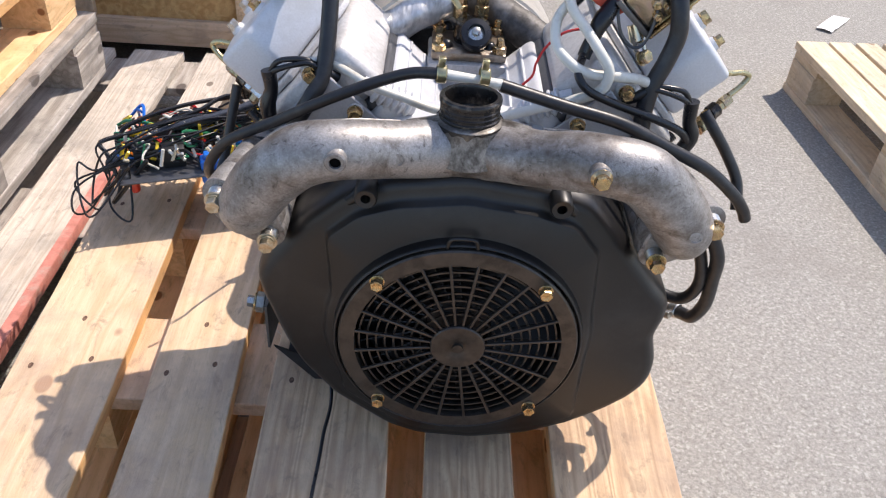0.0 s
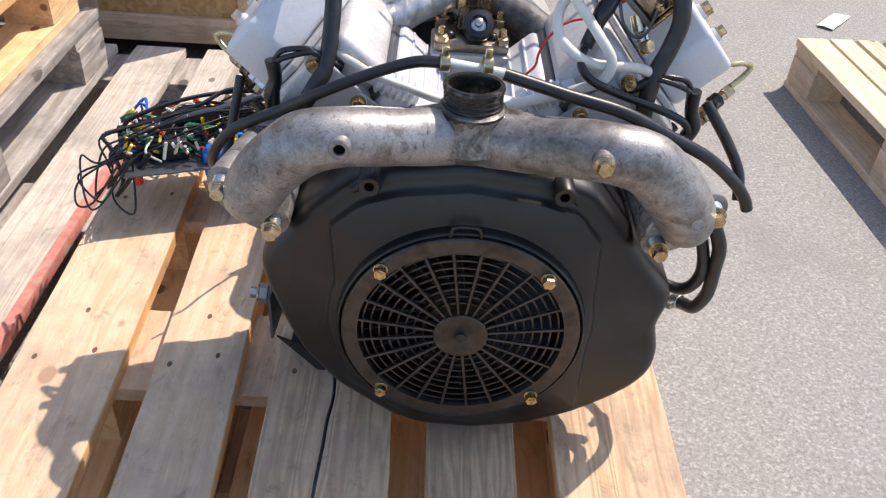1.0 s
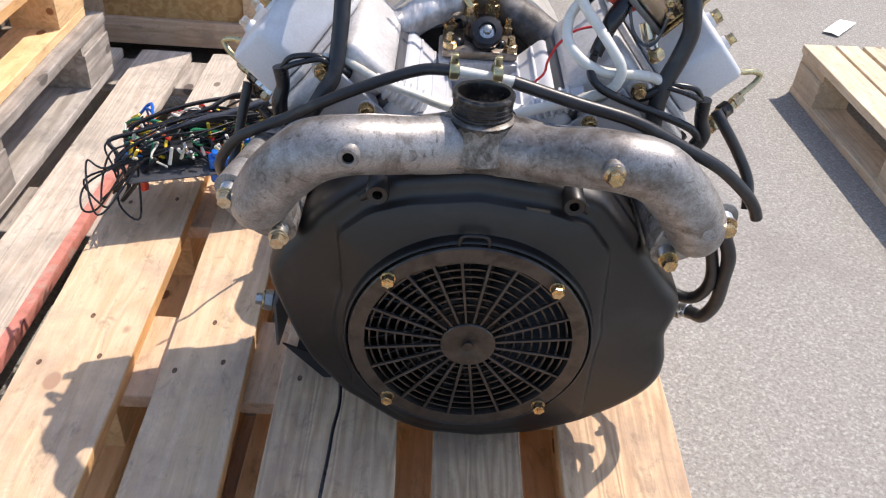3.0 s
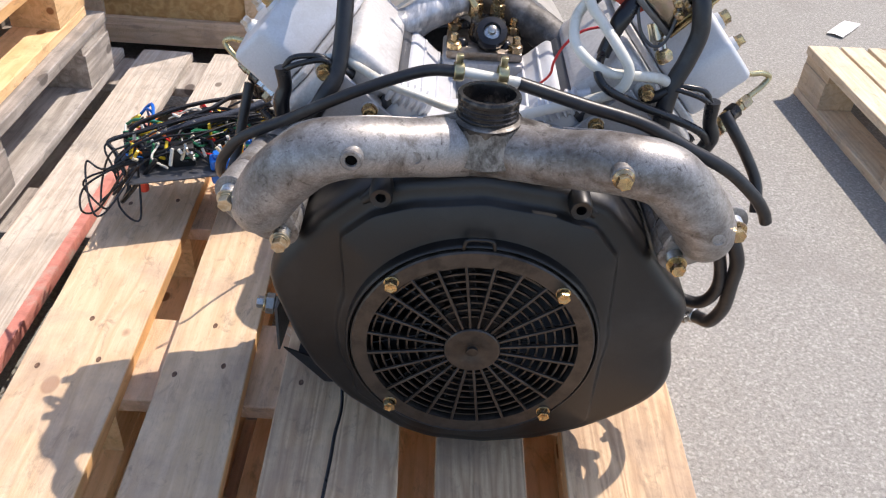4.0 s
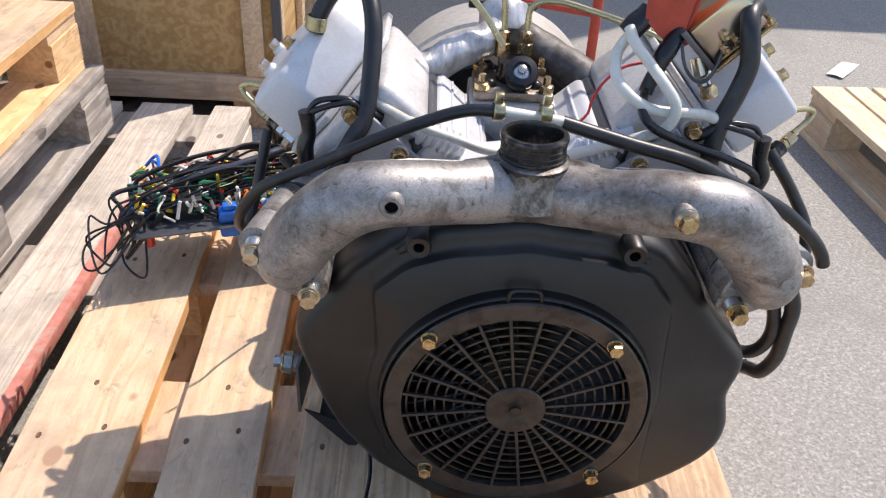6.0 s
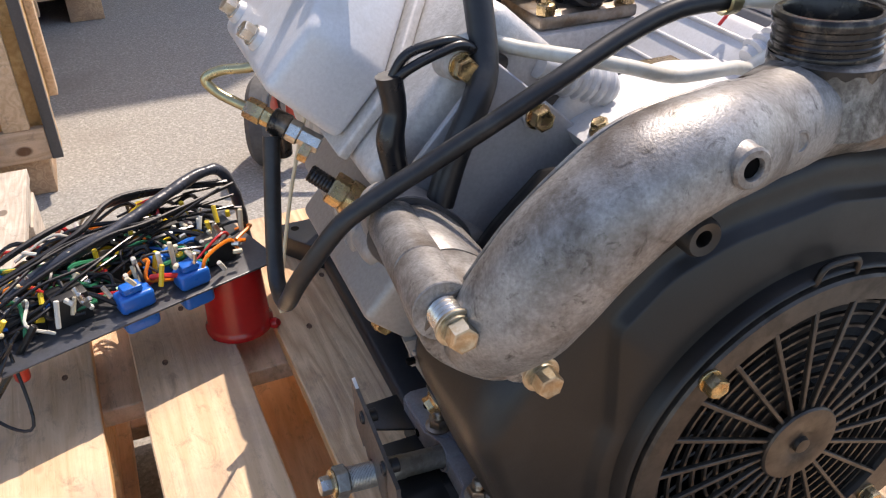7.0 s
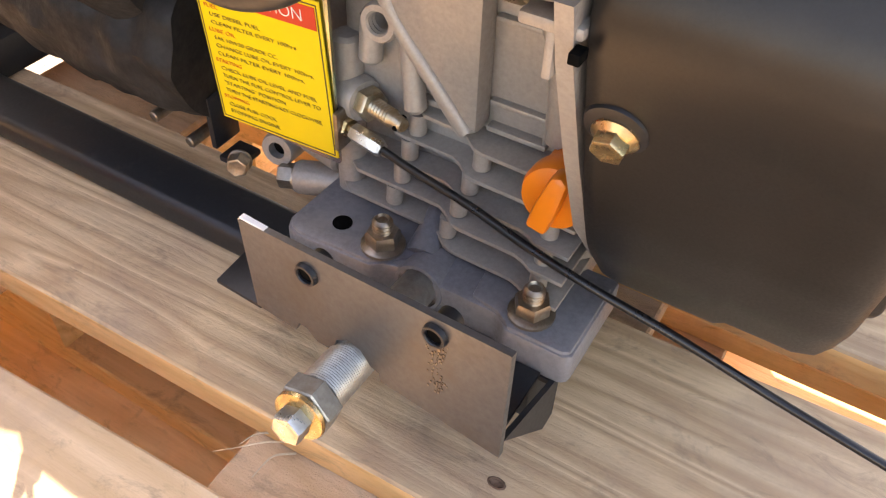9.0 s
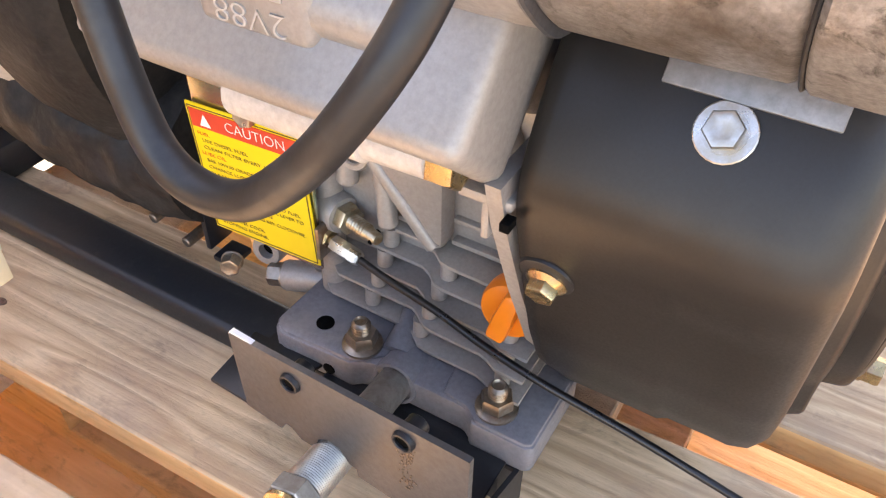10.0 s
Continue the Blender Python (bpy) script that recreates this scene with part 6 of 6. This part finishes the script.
box(bm, (-0.006, -0.0145, 0.0), (-0.0005, 0.030, 0.048), 0.001, sol_m)
part("end_plate", bm, M_MILL, sol)
part("solenoid_wire", hose(fresh(), [(0.135, 0.178, 0.474), (0.136, 0.174, 0.464), (0.142, 0.172, 0.448), (0.154, 0.171, 0.437), (0.164, 0.171, 0.441), (0.170, 0.172, 0.460), (0.172, 0.175, 0.478)], 0.0016, 8), M_GREYPLATE, sol)
for dx, dz in ((0.014, 0.010), (0.026, 0.008), (0.020, 0.020)):
    bm = fresh()
    lathe(bm, [(0.0042, 0), (0.0046, 0.001), (0.0046, 0.005), (0.0036, 0.006), (0.002, 0.0062), (0.002, 0.010)], sol_m @ Vector((dx, -0.010, dz)), (0.1, -1, 0.1), 6)
    part("terminal_nut", bm, M_GOLD, sol)
bm = fresh()
lathe(bm, [(0.0085, 0), (0.0085, 0.016), (0.0065, 0.018), (0.0065, 0.026)], (0.158, 0.192, 0.452), (0.30, -0.35, -0.9), 20)
part("plunger_housing", bm, M_IRID, sol)
bolt(head_r, (0.1665, 0.178, 0.4240), (0.45, -0.6, 0.45), 0.0062, M_GOLD, washer=1.3, height=0.008)
part("cable_boot", hose(fresh(), [(0.134, 0.186, 0.480), (0.122, 0.174, 0.464), (0.114, 0.168, 0.446), (0.107, 0.162, 0.428)], 0.0085, 14, 10, radii=[0.006, 0.0085, 0.0080, 0.0065], lumps=0.35), M_SLEEVE, engine, "black rubber cable boot")
# hoses hanging at the right-hand side
drain = part("drain_hose", hose(fresh(), [(0.228, 0.100, 0.305), (0.246, 0.090, 0.288), (0.262, 0.087, 0.256), (0.268, 0.095, 0.219), (0.272, 0.103, 0.180), (0.267, 0.113, 0.152), (0.262, 0.128, 0.142), (0.256, 0.144, 0.134)], 0.0074, 16), M_RUBBER, engine, "looped black rubber hose")
bm = fresh()
lathe(bm, [(0.0080, 0), (0.0090, 0.001), (0.0090, 0.010), (0.0080, 0.011)], (0.260, 0.136, 0.138), (-0.6, 0.75, -0.3), 20, cap=False)
box(bm, (0.0075, -0.004, 0.002), (0.0165, 0.004, 0.009), 0.001, Matrix.Translation((0.260, 0.136, 0.138)) @ basis((-0.6, 0.75, -0.3)))
part("hose_clamp", bm, M_STEEL, drain, "bright zinc hose clamp")
bm = fresh()
hose(bm, [(0.258, 0.141, 0.135), (0.240, 0.158, 0.127), (0.210, 0.165, 0.124), (0.080, 0.165, 0.124)], 0.0055, 12)
part("hose_barb", bm, M_NUT, drain)
part("drain_hose", hose(fresh(), [(0.222, 0.105, 0.300), (0.240, 0.095, 0.270), (0.254, 0.097, 0.232), (0.257, 0.101, 0.204), (0.251, 0.109, 0.182), (0.237, 0.118, 0.175), (0.205, 0.135, 0.180)], 0.0066, 16), M_RUBBER, engine, "looped black rubber hose")
part("side_hose", hose(fresh(), [(0.252, 0.205, 0.356), (0.262, 0.195, 0.343), (0.282, 0.190, 0.316), (0.298, 0.180, 0.288), (0.300, 0.165, 0.262)], 0.006, 12), M_RUBBER, engine, "black rubber hose")

# ---------- control cable, label and its bracket ----------
bk = part("label_bracket", box(fresh(), (-0.1255, 0.2576, 0.088), (-0.1230, 0.330, 0.214), 0.0008), M_IRID, engine, "rainbow-passivated steel bracket")
lab_m = Matrix.Translation((-0.1272, 0.2945, 0.1315)) @ pose(0, 0, 0, 90, 0, -90) @ pose(0, 0, 0, 0, 0, 3.0) @ Matrix.Diagonal((0.925, 0.965, 1, 1))
bm = fresh()
box(bm, (-0.039, -0.0415, -0.0006), (0.039, 0.0415, 0.0006), 0.0003, lab_m, 1)
label = part("caution_label", bm, M_YELLOW, bk, "yellow caution label with black print")


def lettering(text, size, at, mat, parent, width=None, name="lettering"):
    """Raised flat letters from the built-in font, laid on the label."""
    cu = bpy.data.curves.new("letters", 'FONT')
    cu.body, cu.size, cu.extrude, cu.offset = text, size, 0.0001, -size * 0.018
    cu.align_x, cu.align_y = 'LEFT', 'CENTER'
    tmp = new("letters", cu)
    dg = bpy.context.evaluated_depsgraph_get()
    me = bpy.data.meshes.new_from_object(tmp.evaluated_get(dg))
    bpy.data.objects.remove(tmp)
    me.name = name
    xs = [v.co.x for v in me.vertices]
    k = width / (max(xs) - min(xs)) if width else 1.0
    me.transform(at @ Matrix.Diagonal((k, 1, 1, 1)))
    me.materials.clear()
    me.materials.append(mat)
    ob = new(name, me)
    ob.parent = parent
    return ob


bm = fresh()
box(bm, (-0.0365, 0.0275, 0.0007), (0.0365, 0.0385, 0.0010), 0, lab_m)
part("red_band", bm, M_LETTERR, label)
bm = fresh()
vs = [bm.verts.new(lab_m @ Vector(p)) for p in ((-0.030, 0.0292, 0.0013), (-0.022, 0.0292, 0.0013), (-0.026, 0.0368, 0.0013))]
bm.faces.new(vs)
part("warning_triangle", bm, M_LETTERW, label)
lettering("CAUTION", 0.0085, lab_m @ pose(-0.012, 0.033, 0.0012), M_LETTERW, label, 0.040)
rows = [("FUEL", 1), ("USE DIESEL FUEL", 0), ("CLEAN FILTER EVERY 100hrs", 0), ("LUBE OIL", 1), ("SAE 10W30 GRADE CC.", 0), ("CHANGE LUBE OIL EVERY 100hrs.", 0), ("CLEAN FILTER EVERY 100hrs.", 0),
        ("STARTING", 1), ("CHECK LUBE OIL LEVEL AND FUEL", 0), ("TURN THE FUEL CONTROL LEVER TO", 0), ("\"STARTING\" POSITION", 0), ("TURN THE STARTING KEY CLOCKWISE.", 0), ("STOPPING", 1), ("CLOSE FUEL COCK", 0), ("STOPPING ENGINE.", 0)]
for k, (text, red) in enumerate(rows):
    lettering(text, 0.0030, lab_m @ pose(-0.0345 if red else -0.032, 0.0235 - 0.0042 * k, 0.0009), M_LETTERR if red else M_LETTER, label, min(0.064, 0.00215 * len(text)))
bm = fresh()
for lo, hi in (((-0.0375, -0.0400, 0.0007), (0.0375, -0.0394, 0.0009)), ((-0.0375, 0.0394, 0.0007), (0.0375, 0.0400, 0.0009)), ((-0.0378, -0.0400, 0.0007), (-0.0372, 0.0400, 0.0009)), ((0.0372, -0.0400, 0.0007), (0.0378, 0.0400, 0.0009))):
    box(bm, lo, hi, 0, lab_m)
part("border_line", bm, M_LETTER, label)

cable = part("control_cable", hose(fresh(), [(-0.1235, 0.236, 0.1065), (-0.1275, 0.214, 0.1050), (-0.1325, 0.182, 0.1035), (-0.1365, 0.153, 0.0990), (-0.1365, 0.122, 0.0915), (-0.1320, 0.081, 0.0790), (-0.127, 0.040, 0.0640), (-0.130, 0.002, 0.0600), (-0.131, -0.027, 0.0550), (-0.134, -0.080, 0.0450), (-0.137, -0.160, 0.0200), (-0.138, -0.240, 0.0040)], 0.0020, 10, 10), M_SLEEVE, engine, "black control cable")
bolt(bk, (-0.1255, 0.2905, 0.1760), (-1, 0, 0), 0.0055, M_STEEL, washer=1.3, height=0.006)
bm = fresh()
lathe(bm, [(0.0150, 0.0), (0.0156, 0.0012), (0.0150, 0.0024), (0.0075, 0.0040)], (-0.1258, 0.2740, 0.2020), (-1, 0, 0), 28)
part("rainbow_washer", bm, M_IRID, bk)
bm = fresh()
lathe(bm, [(0.0042, 0), (0.0046, 0.002), (0.0046, 0.016), (0.0036, 0.018)], (-0.1220, 0.2510, 0.1085), (-0.09, -0.985, -0.12), 6)
part("cable_end", bm, M_STEEL, cable)
bm = fresh()
lathe(bm, [(0.0055, 0), (0.0058, 0.001), (0.0058, 0.006), (0.005, 0.007), (0.0025, 0.007), (0.0025, 0.016)], (-0.1205, 0.2600, 0.1098), (-0.09, -0.985, -0.12), 6)
part("cable_nut", bm, M_GOLD, cable)
bm = fresh()
box(bm, (-0.1290, 0.2545, 0.0990), (-0.1140, 0.2572, 0.1200), 0.0008)
part("cable_bracket", bm, M_NUT, bk)
cast_pad = part("cast_pad", box(fresh(), (-0.2112, 0.1760, 0.2785), (-0.1950, 0.2190, 0.3000), 0.0045, segs=4), M_CASE, head_l)
cast_m = Matrix(((0, 0, -1, 0), (1, 0, 0, 0), (0, -1, 0, 0), (0, 0, 0, 1)))
lettering("2V88", 0.0105, Matrix.Translation((-0.2113, 0.1845, 0.2855)) @ cast_m @ Matrix.Diagonal((1, 1, 5, 1)), M_CAST, cast_pad, 0.0255, "cast_lettering")
for v0, v1 in ((0.0, 0.0045), (0.0065, 0.0105), (0.0130, 0.0165), (0.0185, 0.0240)):
    bm = fresh()
    box(bm, (v0, -0.0021, -0.0004), (v1, 0.0021, 0.0005), 0.0003, Matrix.Translation((-0.2112, 0.1855, 0.2943)) @ cast_m, 1)
    part("cast_mark", bm, M_CAST, cast_pad)

# ---------- instrument panel with its loom, lying upside down ----------
panel = thing("instrument_panel", "upturned instrument panel with a tangle of wires, lying on pallet boards", "control panel")
pm = pose(-0.361, 0.5190, 0.029, 0, 0, 18)
bm = fresh()
box(bm, (-0.138, -0.075, 0.056), (0.138, 0.075, 0.0585), 0.001, pm)
part("panel_plate", bm, M_GREYPLATE, panel, "grey steel panel plate")
bm = fresh()
lathe(bm, [(0.032, 0), (0.036, 0.002), (0.0365, 0.006), (0.0350, 0.009), (0.0335, 0.012), (0.0315, 0.074), (0.031, 0.0835)], pm @ Vector((0.098, -0.038, -0.0285)), (0, 0, 1), 36)
lathe(bm, [(0.0045, 0.0), (0.0060, 0.003), (0.0060, 0.008), (0.004, 0.011)], pm @ Vector((0.122, -0.062, -0.026)), (0.7, -0.6, 0.4), 14)
part("red_buzzer", bm, M_REDGLOSS, panel, "glossy red plastic horn")
for x, y in ((-0.12, -0.05), (-0.125, 0.055)):
    bm = fresh()
    lathe(bm, [(0.006, 0), (0.007, 0.002), (0.007, 0.0258)], pm @ Vector((x, y, 0.0300)), (0, 0, 1), 16)
    part("indicator_lamp", bm, M_RED, panel, "red indicator lamp")
for k, (x, y, w) in enumerate(((-0.008, -0.054, 0.034), (0.050, -0.056, 0.032), (0.032, -0.022, 0.022))):
    bm = fresh()
    box(bm, (x - w / 2, y - 0.011, 0.0590), (x + w / 2, y + 0.011, 0.077), 0.004, pm, 3)
    box(bm, (x - w / 3, y - 0.008, 0.0772), (x + w / 4, y + 0.007, 0.085), 0.003, pm)
    part("switch_block", bm, M_BLUE, panel, "blue plastic switch block")
    if k < 2:
        bm = fresh()
        box(bm, (x - w / 2, y - 0.012, 0.036), (x + w / 2, y + 0.012, 0.0555), 0.005, pm, 3)
        part("switch_front", bm, M_BLUE, panel)
for x, y, h in ((-0.06, -0.03, 0.03), (-0.1, -0.02, 0.022), (0.09, -0.03, 0.025), (-0.03, 0.03, 0.03), (0.06, 0.03, 0.028)):
    bm = fresh()
    box(bm, (x - 0.016, y - 0.014, 0.0590), (x + 0.016, y + 0.014, 0.059 + h), 0.002, pm)
    part("relay", bm, M_DEEP, panel)
rnd = random.Random(5)
WM = [M_YWIRE, M_SLEEVE, M_RWIRE, M_GREEN, M_SLEEVE, M_SLEEVE, M_WHITE, M_SLEEVE, M_ORANGE, M_GREEN, M_SLEEVE, M_BLUE, M_SLEEVE, M_SLEEVE, M_SLEEVE]
for k in range(150):
    x, y = rnd.uniform(-0.13, 0.12), rnd.uniform(-0.055, 0.06)
    pts = [pm @ Vector((x, y, 0.062 + rnd.uniform(0, 0.015)))]
    dx, dy = rnd.uniform(-0.06, 0.02), rnd.uniform(-0.01, 0.05)
    for j in range(1, 4):
        pts.append(pm @ Vector((max(-0.138, x + dx * j / 2 + rnd.uniform(-0.02, 0.02)), min(max(y + dy * j / 2 + rnd.uniform(-0.015, 0.015), -0.065), 0.10), 0.064 + 0.030 * math.sin(j * 0.9) * rnd.uniform(0.3, 1.0))))
    part("wire", hose(fresh(), pts, rnd.choice((0.0016, 0.002, 0.0026)), 6, 5), WM[k % len(WM)], panel)
for k in range(80):
    bm = fresh()
    x, y = rnd.uniform(-0.135, 0.125), rnd.uniform(-0.066, 0.04)
    d = Vector((rnd.uniform(-1, 1), rnd.uniform(-1, 1), rnd.uniform(0.1, 1)))
    rod(bm, pm @ Vector((x, y, 0.064 + rnd.uniform(0, 0.03))), pm @ Vector((x, y, 0.066 + rnd.uniform(0, 0.03))) + d.normalized() * 0.0095, 0.0025, 8, 0.0006)
    part("terminal", bm, (M_CREAM, M_YWIRE, M_STEEL, M_WHITE)[k % 4], panel)
for k in range(11):         # main loom of black sleeves trailing off one end
    o = rnd.uniform(-0.03, 0.03)
    h = rnd.uniform(0.0, 0.03)
    j = lambda: Vector([rnd.uniform(-0.022, 0.022), rnd.uniform(-0.022, 0.022), rnd.uniform(-0.006, 0.016)])
    pts = [pm @ (Vector(p) + j()) for p in ((0.13, 0.045 + o, 0.070 + h), (0.06, 0.035 + o, 0.078 + h), (-0.03, 0.015 + o, 0.078 + h), (-0.11, -0.005 + o, 0.066 + h), (-0.145 + o * 0.5, -0.015 + o, 0.054 + h), (-0.165 + o, -0.025 + o * 0.5, 0.036 + h), (-0.172 + o * 0.7, -0.055 + o * 0.4, 0.014 + h * 0.5), (-0.155 + o, -0.070 + o * 0.3, 0.012 + h * 0.3), (-0.115 + o, -0.050 + o * 0.5, 0.062 + h * 0.6))]
    if k % 3 == 0:
        pts = pts[:5]
    part("loom", hose(fresh(), pts, rnd.choice((0.0016, 0.0022, 0.0034)), 8, 6), M_SLEEVE, panel, "black sleeved loom")
part("loom_tape", hose(fresh(), [(-0.520, 0.480, 0.060), (-0.458, 0.500, 0.108), (-0.402, 0.520, 0.126), (-0.356, 0.540, 0.132), (-0.305, 0.575, 0.140), (-0.268, 0.600, 0.144), (-0.240, 0.612, 0.140), (-0.226, 0.612, 0.105), (-0.222, 0.614, 0.045), (-0.222, 0.60, 0.006)], 0.0065, 12, 8, lumps=0.25), M_TAPE, panel, "grey-blue taped loom")
# loose connector hanging from the engine
con = part("hanging_wire", hose(fresh(), [(-0.186, 0.366, 0.345), (-0.190, 0.367, 0.294), (-0.199, 0.368, 0.262), (-0.209, 0.368, 0.225), (-0.219, 0.369, 0.180), (-0.2275, 0.371, 0.134)], 0.0017, 8), M_CREAM, engine, "thin wire with a loose connector")
bm = fresh()
box(bm, (-0.2330, 0.367, 0.109), (-0.2240, 0.375, 0.128), 0.001)
rod(bm, (-0.2320, 0.371, 0.126), (-0.2330, 0.371, 0.136), 0.0028, 8)
rod(bm, (-0.2250, 0.371, 0.126), (-0.2240, 0.371, 0.136), 0.0028, 8)
part("connector", bm, M_CREAM, con, "cream plastic connector")
